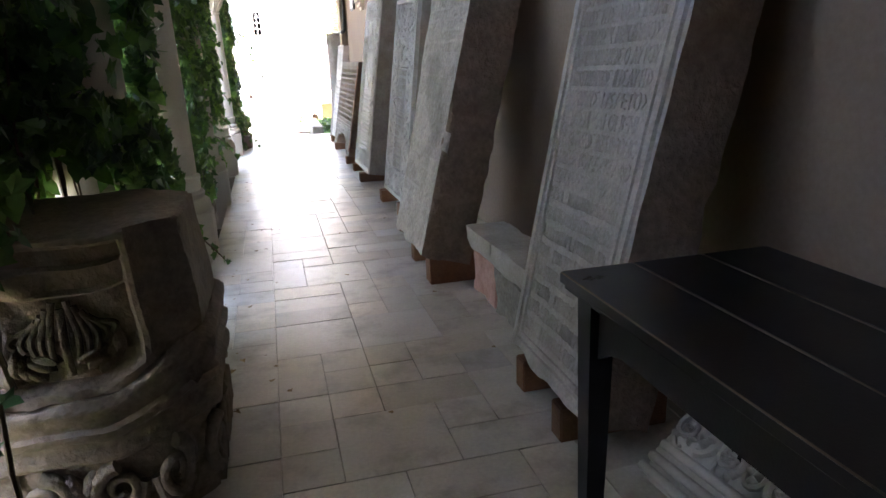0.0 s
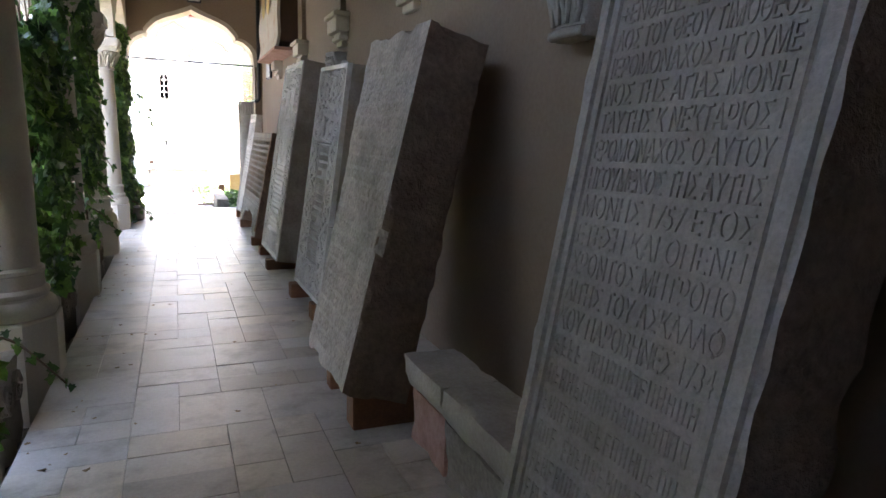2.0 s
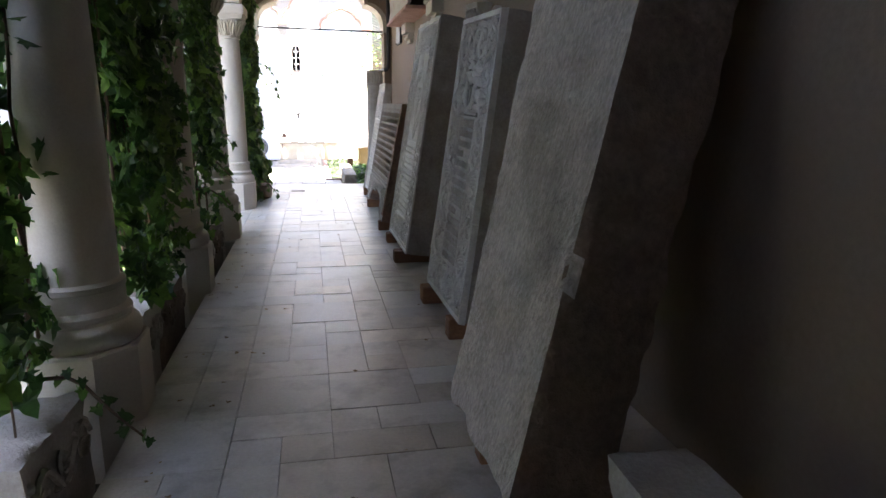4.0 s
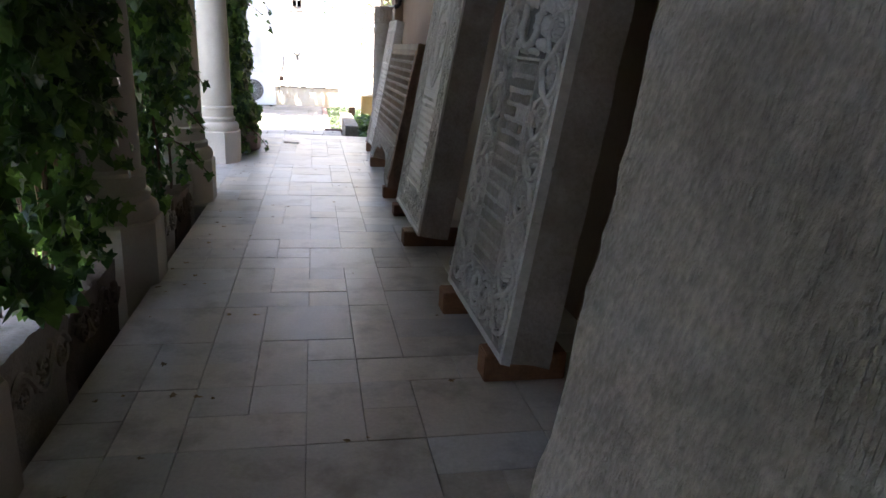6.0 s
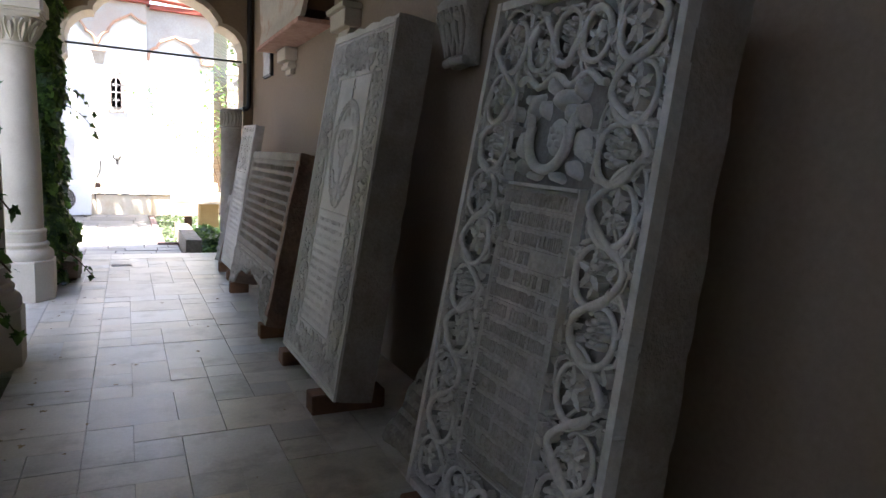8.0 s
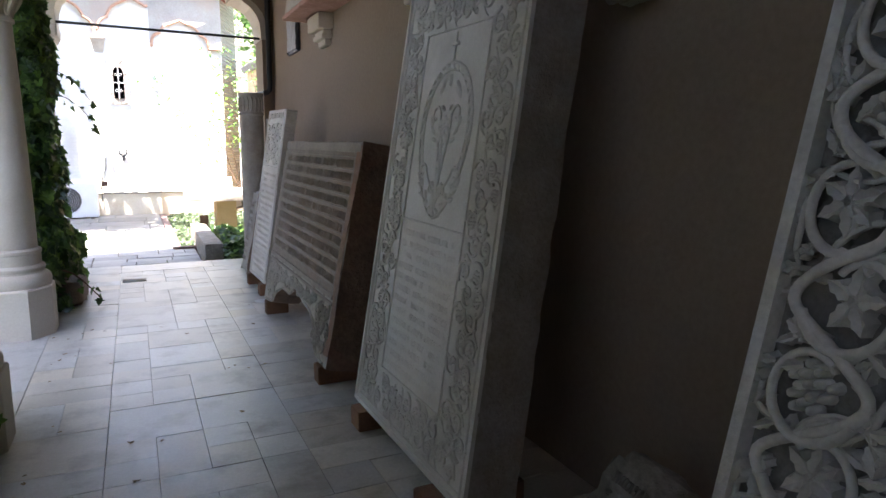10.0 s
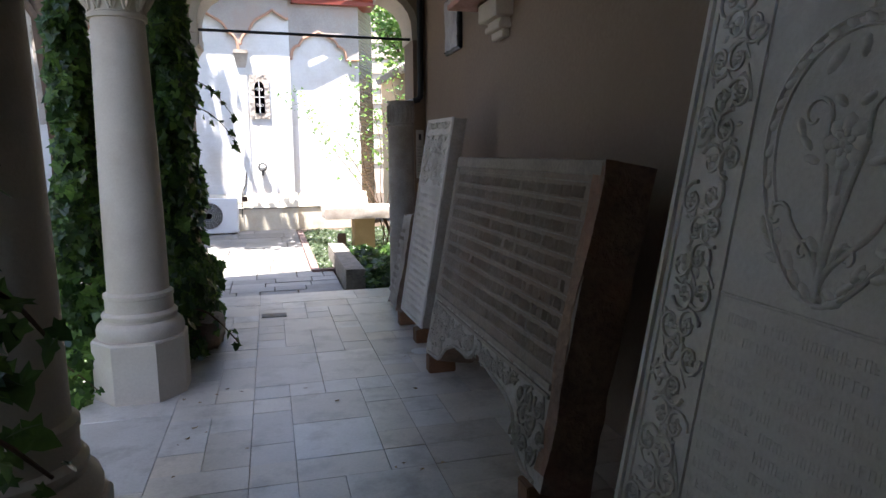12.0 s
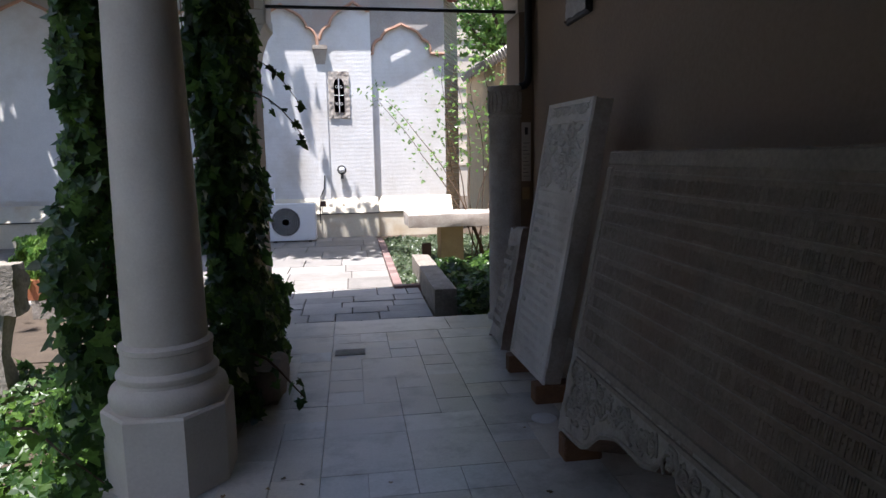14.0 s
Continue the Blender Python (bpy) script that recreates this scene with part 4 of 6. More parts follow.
part("carved_foot", bm, M_FOOT, s5, "carved leaves along the scalloped edge", smooth=60)

# sixth slab
f6 = slab_frame((1.42, 11.74, 0.10), (1.395, 12.33, 0.11), (1.61, 11.55, 1.555), (1.617, 12.26, 1.57))
s6 = thing("tombstone", "narrow pale tombstone with carved crest above ruled lettering", "tombstone", (1.45, 11.8, 0.13), "leaning slabs")
hewn_sides(part("body", slab_body(f6, 0.09, (16, 36, 4), 0.0012, 6, 0.02), M_MARBLE_W, s6, smooth=50), f6, M_SIDE_SHADE)
bm = bmesh.new()
border(bm, f6, 0.0, 0.0, 1.0, 1.0, 0.03, 0.010)
strip(bm, f6, 0.06, 0.655, 0.94, 0.675, 0.010)
strip(bm, f6, 0.06, 0.92, 0.94, 0.935, 0.010)
part("moulded_frame", bm, M_MARBLE_W, s6)
bm = bmesh.new()
for k in range(17):
    v1 = 0.635 - k * 0.035
    script_row(bm, f6, 0.09, 0.91, v1 - 0.022, v1, 0.0026, R, 0.022)
tagged(part("inscription", bm, M_MARBLE_W, s6, "raised lettering"), kind="stuff")
bm = bmesh.new()
scrollwork(bm, f6, 0.24, 0.685, 0.76, 0.915, 0.10, 0.018, 0.009, R)
vine(bm, f6, 0.14, 0.69, 0.14, 0.91, 0.12, 0.014, R, 0.1, 0.008)
vine(bm, f6, 0.86, 0.69, 0.86, 0.91, 0.12, 0.014, R, 0.1, 0.008)
vine(bm, f6, 0.08, 0.965, 0.92, 0.965, 0.05, 0.012, R, 0.07, 0.006)
part("carved_crest", bm, M_MARBLE_W, s6, "carved crest with curling leaves", smooth=60)

# seventh slab: small weathered piece
f7 = slab_frame((1.405, 12.66, 0.02), (1.41, 13.04, 0.02), (1.56, 12.65, 0.83), (1.555, 12.95, 0.81))
s7 = thing("tombstone", "small weathered stone slab with broken edges leaning on the wall", "tombstone", (1.45, 12.85, 0.0), "leaning slabs")
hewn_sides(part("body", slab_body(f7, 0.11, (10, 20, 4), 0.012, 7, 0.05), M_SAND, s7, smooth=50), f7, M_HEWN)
bm = bmesh.new()
strip(bm, f7, 0.15, 0.12, 0.85, 0.88, 0.012)
for k in range(9):
    v1 = 0.84 - k * 0.08
    script_row(bm, f7, 0.2, 0.8, v1 - 0.05, v1, 0.017, R, 0.035)
tagged(part("inscription", bm, M_SAND, s7), kind="stuff")

# small broken slab behind the vine tombstone
f8 = slab_frame((1.52, 7.28, 0.0), (1.50, 7.72, 0.0), (1.72, 7.30, 0.36), (1.70, 7.62, 0.42))
s8 = thing("stone_fragment", "small dark broken lettered slab on the floor", "stone fragment", (1.6, 7.5, 0.0))
part("body", slab_body(f8, 0.10, (10, 10, 4), 0.012, 8, 0.07), M_ROUGHG, s8, smooth=50)
bm = bmesh.new()
for k in range(6):
    v1 = 0.86 - k * 0.13
    script_row(bm, f8, 0.12, 0.85, v1 - 0.08, v1, 0.006, R, 0.03)
tagged(part("inscription", bm, M_ROUGHG, s8), kind="stuff")

for x0, x1, y0, y1, z1 in ((1.215, 1.62, 2.74, 2.82, 0.13), (1.225, 1.62, 3.10, 3.18, 0.13), (1.19, 1.48, 4.46, 4.58, 0.18), (1.20, 1.5, 4.95, 5.04, 0.185),
                           (1.35, 1.68, 6.22, 6.33, 0.115), (1.32, 1.62, 6.90, 7.02, 0.11), (1.28, 1.66, 8.05, 8.17, 0.10), (1.31, 1.6, 8.86, 8.98, 0.09),
                           (1.295, 1.55, 9.50, 9.60, 0.10), (1.315, 1.48, 11.09, 11.18, 0.103), (1.375, 1.58, 11.73, 11.83, 0.10), (1.36, 1.58, 12.24, 12.33, 0.105)):
    wood_block(x0, x1, y0, y1, z1)

# ---- stone bench between the first two slabs ----
bench = thing("stone_block", "pitted pink stone block with a grey capping stone", "stone block", (1.5, 4.05, 0))
part("body", rough_box(1.41, 1.60, 3.955, 4.33, 0.0, 0.235, (5, 10, 6), 0.012, 6, 21, 0.03), M_PINKST, bench, "pitted pink stone", smooth=50)
part("body", rough_box(1.405, 1.60, 3.36, 3.945, 0.0, 0.235, (5, 12, 6), 0.012, 6, 23, 0.03), M_ROUGHG, bench, "pitted grey stone", smooth=50)
for y0, y1, sd in ((3.34, 3.925, 24), (3.93, 4.35, 22)):
    bm = rough(bmesh.new(), lambda u, v, w: (1.375 + 0.03 * (1 - min(1, w * 2)) + u * (0.235 - 0.03 * (1 - min(1, w * 2))), y0 + v * (y1 - y0), 0.235 + w * 0.14), (6, 10, 6), 0.006, 6, sd, 0.02)
    part("capping", bm, M_SAND, bench, "rough grey capping stone", smooth=50)

# ---- black table ----
table = thing("table", "worn black painted wooden table against the wall", "table", (1.33, 1.75, 0))
TX0, TX1, TY0, TY1 = 1.03, 1.63, 1.10, 2.37
w = (TX1 - TX0) / 3
for k in range(3):
    part("top_board", boxm(TX0 + k * w + 0.0015 * (k > 0), TX0 + (k + 1) * w - 0.0015 * (k < 2), TY0, TY1, 0.722, 0.75, 0.003), M_BLACK, table)
part("edge_moulding", boxm(TX0 + 0.008, TX1 - 0.008, TY0 + 0.008, TY1 - 0.008, 0.705, 0.7215, 0.005), M_BLACK, table)
for x, y in ((TX0 + 0.065, TY1 - 0.07), (TX1 - 0.065, TY1 - 0.07), (TX0 + 0.065, TY0 + 0.07), (TX1 - 0.065, TY0 + 0.07)):
    bm = bmesh.new()
    rough(bm, lambda u, v, q, x=x, y=y: (x + (u - 0.5) * (0.045 + 0.022 * q), y + (v - 0.5) * (0.045 + 0.022 * q), 0.705 * q), (1, 1, 8), 0.0006, 8, 3)
    part("leg", bm, M_BLACK, table)


def apron(y0, y1, x, along):
    bm = bmesh.new()
    n = 20
    pr = []
    for k in range(n + 1):
        h = k / n
        e = min(h, 1 - h) * (y1 - y0)
        pr.append((y0 + (y1 - y0) * h, 0.60 - 0.05 * max(0.0, 1 - e / 0.12) ** 2))
    if along == "y":
        arch_wall(bm, pr, 0.705, lambda s, d, z: (d, s, z), x, x + 0.022)
    else:
        arch_wall(bm, pr, 0.705, lambda s, d, z: (s, d, z), x, x + 0.022)
    return bm


part("apron", apron(TY0 + 0.10, TY1 - 0.10, TX0 + 0.055, "y"), M_BLACK, table)
part("apron", apron(TY0 + 0.10, TY1 - 0.10, TX1 - 0.077, "y"), M_BLACK, table)
part("apron", apron(TX0 + 0.10, TX1 - 0.10, TY1 - 0.09, "x"), M_BLACK, table)
part("apron", apron(TX0 + 0.10, TX1 - 0.10, TY0 + 0.07, "x"), M_BLACK, table)
bm = bmesh.new()
tube(bm, [(TX0 + 0.001, TY0 + 0.02, 0.7495), (TX0 + 0.001, (TY0 + TY1) / 2, 0.7492), (TX0 + 0.001, TY1 - 0.01, 0.7495)], 0.0022, 5)
tube(bm, [(TX0 + 0.01, TY1 - 0.001, 0.7490), (TX1 - 0.01, TY1 - 0.001, 0.7490)], 0.0014, 5)
# highlights between the boards, drawn as thin pale lines
for k in (1, 2):
    tube(bm, [(TX0 + k * w, TY0 + 0.01, 0.7485), (TX0 + k * w + 0.001, 1.7, 0.7488), (TX0 + k * w, TY1 - 0.01, 0.7485)], 0.0016, 5)
part("worn_edge", bm, M_WORN_GLINT, table, "paint rubbed away along the edge, highlights drawn on the joints")

# carved stone under the table
f9 = slab_frame((1.42, 2.02, 0.02), (1.36, 2.52, 0.02), (1.74, 2.08, 0.33), (1.70, 2.50, 0.30))
s9 = thing("stone_fragment", "carved pale cornice fragment with leaves under the table", "stone fragment", (1.55, 2.3, 0.0))
part("body", slab_body(f9, 0.14, (12, 10, 4), 0.010, 9, 0.04), M_MARBLE_W, s9, smooth=50)
bm = bmesh.new()
for v in (0.06, 0.16, 0.27):
    tube(bm, [f9(0.02, v, 0.004), f9(0.5, v, 0.004), f9(0.98, v, 0.004)], 0.017, 7)
scrollwork(bm, f9, 0.03, 0.36, 0.97, 0.95, 0.10, 0.03, 0.013, R)
part("carving", bm, M_MARBLE_W, s9, "carved leaf scroll", smooth=60)


# ---- stacked capitals by the arcade ----
def step(x, a, b):
    t = min(1.0, max(0.0, (x - a) / (b - a)))
    return t * t * (3 - 2 * t)


def plan(u, v, cx, cy, hx, hy, cut):
    """A square with cut corners, from grid values 0..1."""
    a, b = 2 * u - 1, 2 * v - 1
    m = abs(a) + abs(b)
    k = 1 - max(0.0, m - cut) / m if m else 1.0
    return cx + a * hx * k, cy + b * hy * k


def bed_line(u):
    """Height of the uneven joint between the two stacked stones."""
    return 0.40 + 0.14 * step(u, 0.62, 1.0)


def upper_capital():
    x0, x1, y0, y1, z1 = -0.66, 0.135, 2.76, 3.36, 0.872
    th = thing("stone_capital", "weathered octagonal capital with nested leaves stacked on another", "stone capital", (-0.26, 3.06, 0.40), "stacked capitals")
    cx, cy, hx, hy = (x0 + x1) / 2, (y0 + y1) / 2, (x1 - x0) / 2, (y1 - y0) / 2

    def f(u, v, w):
        x, y = plan(u, v, cx, cy, hx, hy, 1.66)
        s = 1 - 0.075 * step(w, 0.1, 1.0) * u
        x, y = cx + (x - cx) * s, cy + (y - cy) * (1 - 0.02 * w)
        face = (1 - v) ** 6
        panel = 1 - step(u, 0.79, 0.82)
        broken = 0.012 * noise.noise(Vector((u * 9, w * 5, 2.0)))
        cut = 0.036 * step(w, 0.06, 0.12) * (1 - step(w, 0.62, 0.65))
        cut += (0.022 * step(u, 0.5, 0.56) + 0.008) * step(w, 0.64, 0.66) * (1 - step(w, 0.77, 0.79))
        cut += 0.052 * step(w, 0.77, 0.80) * (1 - step(w, 0.90, 0.93)) + 1.6 * broken
        y += face * panel * cut
        lo = bed_line(u)
        z = lo + (z1 - lo) * w - 0.015 * step(w, 0.95, 1.0) * (1 - step(u, 0.75, 0.85)) * step(1 - v, 0.5, 1.0)
        return (x, y, z)

    part("body", rough(bmesh.new(), f, (48, 18, 44), 0.007, 6, 32, 0.022), M_STACK, th, smooth=40)

    def front(u, v, n=0.0):
        return Vector(f(u, 0.0, v)) + Vector((0, -n, 0))

    front.width, front.height = hx * 2, 0.43
    bm = bmesh.new()
    for c in (0.14, 0.57):
        for side in (-1, 1):
            for q in range(5):
                a, b = 0.022 + 0.018 * q, 0.045 + 0.030 * q
                pts = []
                for k in range(13):
                    h = k / 12
                    uu = c + side * (a + (b - a) * math.sin(h * 2.2) ** 1.2)
                    pts.append(front(uu, 0.60 - 0.035 * q * (1 - h) - h * (0.36 - 0.03 * q), 0.010 - 0.004 * math.cos(h * 3)))
                tube(bm, pts, 0.011, 6, 0.8)
            for q in range(5):
                blob(bm, front, c + side * (0.07 + 0.022 * q), 0.20 + 0.035 * abs(q - 2), 0.020, 0.030, 8, way=1.57 - side * (1.3 - 0.35 * q), long=2.2)
        tube(bm, [front(c, 0.56, 0.004), front(c, 0.35, 0.016), front(c, 0.16, 0.010)], 0.012, 6)
        tube(bm, [front(c - 0.19, 0.60, 0.02), front(c - 0.20, 0.35, 0.022), front(c - 0.185, 0.12, 0.016)], 0.014, 6)
    part("carved_leaves", bm, M_STACK, th, "worn nested leaves in a sunken panel", smooth=60)


def lower_capital():
    x0, x1, y0, y1 = -0.68, 0.168, 2.73, 3.42
    th = thing("stone_capital", "weathered scrolled stone capital lying on the floor edge", "stone capital", (-0.26, 3.07, 0.0), "stacked capitals")
    cx, cy, hx, hy = (x0 + x1) / 2, (y0 + y1) / 2, (x1 - x0) / 2, (y1 - y0) / 2

    def f(u, v, w):
        x, y = plan(u, v, cx, cy, hx, hy, 1.72)
        s = 0.86 + 0.05 * w + 0.08 * step(w, 0.50, 0.56) - 0.025 * step(w, 0.62, 0.64) + 0.03 * step(w, 0.70, 0.73) - 0.035 * step(w, 0.78, 0.80) + 0.02 * step(w, 0.84, 0.9) - 0.05 * step(w, 0.94, 1.0)
        return (cx + (x - cx) * s, cy + (y - cy) * s, (bed_line(u) + 0.004) * w)

    part("body", rough(bmesh.new(), f, (30, 20, 40), 0.008, 6, 31, 0.03), M_STACK, th, smooth=40)
    bm = bmesh.new()
    for side in range(2):
        def face(u, v, n=0.0, side=side):
            p = f(u, 0.0, v) if side == 0 else f(1.0, u, v)
            return Vector(p) + (Vector((0, -n, 0)) if side == 0 else Vector((n, 0, 0)))

        face.width, face.height = hx * 2, 0.42
        for c, way in ((0.16, 1), (0.40, -1), (0.66, 1), (0.88, -1)):
            tube(bm, curl(face, c, 0.28, 0.080, 1.6, 1.57, way, 0.014, 22), [0.024 - 0.0007 * q for q in range(23)], 7)
            tube(bm, [face(c + way * 0.09, 0.30, 0.01), face(c + way * 0.07, 0.15, 0.012), face(c + way * 0.01, 0.02, 0.005)], 0.018, 6)
            blob(bm, face, c - way * 0.10, 0.36, 0.03, 0.03, 8, way=1.0 * way, long=1.8)
    part("carved_leaves", bm, M_STACK, th, "worn scrolls and leaves", smooth=60)


lower_capital()
upper_capital()

# low carved blocks along the arcade
for k, (y0, y1, h, mat) in enumerate(((4.78, 5.32, 0.24, M_SAND), (5.98, 6.52, 0.25, M_SAND), (6.56, 7.16, 0.21, M_BROWN), (7.85, 8.50, 0.22, M_SAND), (8.52, 9.08, 0.18, M_BROWN))):
    b = thing("carved_block", "low weathered carved stone block beside the arcade", "stone block", (-0.33, (y0 + y1) / 2, -0.2), "blocks along the arcade")
    part("body", rough_box(-0.46, -0.20, y0, y1, -0.2, h, (6, 12, 6), 0.014, 5, 40 + k, 0.05), mat, b, smooth=50)
    bm = bmesh.new()
    g = slab_frame((-0.20, y1, -0.02), (-0.20, y0, -0.02), (-0.20, y1, h - 0.03), (-0.20, y0, h - 0.03))

    def out(u, v, n=0.0, g=g):
        p = g(u, v)
        return p + Vector((n, 0, 0))

    out.width, out.height = g.width, g.height
    vine(bm, out, 0.04, 0.5, 0.96, 0.5, 0.16, 0.02, R, 0.15, 0.011)
    part("carving", bm, mat, b, "worn carved scroll", smooth=60)

# rounded stone at the foot of the last ivy
solo("stone_block", rough_box(-0.38, 0.05, 11.95, 12.45, 0.0, 0.2, (8, 8, 5), 0.03, 3, 51, 0.09), M_BROWN, (-0.14, 12.15, 0), "rounded brown stone at the foot of the ivy", "stone block", smooth=60)


# ---- ivy ----
LEAF = ((0, -0.02), (0.34, -0.26), (0.36, 0.02), (0.66, 0.14), (0.34, 0.36), (0.30, 0.62), (0.0, 1.05), (-0.30, 0.62), (-0.34, 0.36), (-0.66, 0.14), (-0.36, 0.02), (-0.34, -0.26))


def leaf_mass(rnd, places, size, out):
    """Vertices and faces of many lobed leaves. places: (point, outward direction)."""
    verts, faces = [], []
    for p, way in places:
        s = size * rnd.uniform(0.6, 1.35)
        n = Vector((way[0] + rnd.gauss(0, 0.45), way[1] + rnd.gauss(0, 0.45), way[2] + 0.25 + rnd.gauss(0, 0.4))).normalized()
        down = Vector((rnd.gauss(0, 0.6), rnd.gauss(0, 0.6), -1))
        a = (down - n * down.dot(n)).normalized()
        b = n.cross(a)
        k = len(verts)
        verts.append(tuple(Vector(p) + a * s * 0.3 - n * s * 0.10))
        for x, y in LEAF:
            verts.append(tuple(Vector(p) + b * x * s + a * y * s - n * s * 0.22 * (abs(x) + 0.5 * max(0, y - 0.5))))
        for q in range(len(LEAF)):
            faces.append((k, k + 1 + q, k + 1 + (q + 1) % len(LEAF)))
    me = bpy.data.meshes.new("leaves")
    me.from_pydata(verts, [], faces)
    me.materials.append(out)
    return me


def ivy(name, label, base, places, stems, seed, size=0.066, mat=None):
    rnd = random.Random(seed)
    th = thing(name, label, "ivy", base)
    me = leaf_mass(rnd, [(Vector(p) - Vector(base), w) for p, w in places], size, mat or M_LEAF)
    lv = new("leaves", me)
    lv.parent = th
    tagged(lv, "glossy lobed green leaves", kind="stuff")
    bm = bmesh.new()
    for pts in stems:
        tube(bm, pts, rnd.uniform(0.004, 0.012), 5, 0.5)
    tagged(part("stem_tangle", bm, M_STEM, th, "thin brown climbing stems"), kind="stuff")
    return th


def curtain(rnd, y0, y1, z0, z1, x, depth, count, gap, seed):
    count = int(count * 1.25)
    res, tries = [], 0
    while len(res) < count and tries < count * 6:
        tries += 1
        y, z = rnd.uniform(y0, y1), rnd.uniform(z0, z1)
        m = noise.noise(Vector((y * 1.7, z * 1.1, seed)))
        if m + 0.35 * noise.noise(Vector((y * 6, z * 5, seed + 3))) < gap:
            continue
        xx = x + depth * (0.8 * noise.noise(Vector((y * 2.3, z * 1.8, seed + 9))) + rnd.gauss(0, 0.35))
        res.append(((xx, y, z), (0.75 if rnd.random() < 0.75 else -0.75, -0.45, 0)))
    return res


def strands(rnd, y0, y1, z0, z1, x, count):
    res = []
    for k in range(count):
        y, xx = rnd.uniform(y0, y1), x + rnd.gauss(0, 0.06)
        pts, z = [], z0
        while z < z1:
            pts.append((xx, y, z))
            z += 0.16
            y += rnd.gauss(0, 0.02)
            xx += rnd.gauss(0, 0.008)
        res.append(pts)
    return res


rv = random.Random(5)
for k, (y0, y1) in enumerate(((2.16, 2.3), (2.2, 3.75), (3.75, 5.60), (5.65, 7.45), (7.5, 9.2))):
    yb = (y0 + y1) / 2
    pl = curtain(rv, y0 + 0.12, y1, (0.22, 0.22, 0.34, 0.30, 0.22)[k], 2.55, -0.46, 0.18, (200, 3000, 2500, 3900, 2900)[k], (-0.2, -0.16, -0.08, -0.18, -0.12)[k], 10 + k)
    if k == 1:
        pl = [q for q in pl if not 2.72 < q[0][1] < 3.45 or q[0][2] > 0.93]
        pl += curtain(rv, 2.78, 3.78, 0.90, 1.7, -0.50, 0.07, 1300, -0.7, 81)
        # unseen ivy south of the stack, added to hold back light from that bay
        pl += curtain(rv, 1.40, 2.58, 0.0, 1.3, -0.45, 0.10, 2700, -0.6, 79)
        pl += curtain(rv, 1.40, 2.30, 1.2, 3.2, -0.42, 0.10, 1900, -0.2, 80)
    fy = ((2.16, 2.3), (3.40, 4.15), (4.15, 5.0), (6.0, 7.3), (7.85, 9.1))[k]
    pl += curtain(rv, *fy, (0.3, 0.3, 0.55, 0.3, 0.25)[k], 2.7, (-0.16, -0.10, -0.22, -0.19, -0.19)[k], 0.09, (150, 1250, 1000, 1900, 1300)[k], -0.08, 30 + k)
    if k == 1:
        pl += curtain(rv, 3.05, 3.8, 0.98, 2.8, -0.16, 0.09, 600, -0.2, 77)
        pl += curtain(rv, 2.3, 3.2, 0.98, 2.6, -0.30, 0.12, 420, 0.0, 78)
    pl += curtain(rv, y0, y1, 2.4, 3.2, -0.40, 0.12, 260, 0.05, 50 + k)
    ivy("ivy_plant", "dense green ivy curtain hanging between the columns", (-0.42, yb, -0.2), pl, strands(rv, y0 + 0.1, y1 - 0.1, -0.2, 3.2, -0.42, 22), 60 + k)


def clump(rnd, cx, cy, rx, ry, z0, z1, count, shape, seed):
    res = []
    while len(res) < count:
        z = rnd.uniform(z0, z1)
        an = rnd.uniform(0, 2 * math.pi)
        s = shape((z - z0) / (z1 - z0)) * (1 + 0.42 * noise.noise(Vector((an, z * 2.2, seed))) + 0.5 * noise.noise(Vector((an * 1.5, z * 6, seed + 4))))
        q = rnd.uniform(0.55, 1.0) ** 0.5
        res.append(((cx + rx * s * q * math.cos(an), cy + ry * s * q * math.sin(an), z), (math.cos(an), math.sin(an), 0)))
    return res


pl = clump(rv, -0.22, 12.55, 0.20, 0.72, 0.03, 2.75, 7600, lambda h: (1.18 if h < 0.13 else 1.18 - 4.4 * (h - 0.13) if h < 0.22 else 0.70 + 0.09 * math.sin(h * 21)) - 0.5 * max(0, h - 0.85), 3)
ivy("ivy_plant", "dense dark ivy climbing beside the end arch", (-0.2, 12.5, 0), pl, strands(rv, 12.35, 12.65, 0.1, 2.4, -0.24, 12), 71)
pl = clump(rv, -0.66, 11.75, 0.15, 0.35, -0.15, 3.0, 4200, lambda h: 1.65 - 1.0 * min(1, h * 1.8) + 0.14 * math.sin(h * 23), 5)
ivy("ivy_plant", "green ivy climbing a support behind the column", (-0.72, 11.75, -0.2), pl, strands(rv, 11.7, 11.85, -0.2, 2.7, -0.62, 6), 72, 0.062)
# loose sprays that reach into the walk
for k, (x, y, z) in enumerate(((-0.08, 5.25, 0.22), (-0.14, 8.95, 0.75), (-0.13, 9.0, 1.05), (-0.12, 8.9, 0.45), (0.12, 12.35, 1.75), (0.15, 12.2, 1.55), (0.1, 11.95, 0.2), (-0.55, 11.0, 0.25))):
    pts = [Vector((x - 0.22 + 0.06 * q, y + 0.03 * math.sin(q * 1.3 + k), z + 0.10 - 0.02 * q * q * 0.5)) for q in range(6)]
    ivy("ivy_spray", "loose ivy shoot with a few leaves", pts[0], [(p + Vector((rv.gauss(0, 0.02), rv.gauss(0, 0.03), rv.gauss(0, 0.02))), (0.6, -0.6, 0.2)) for p in pts for _ in range(2)], [pts], 80 + k, 0.05)

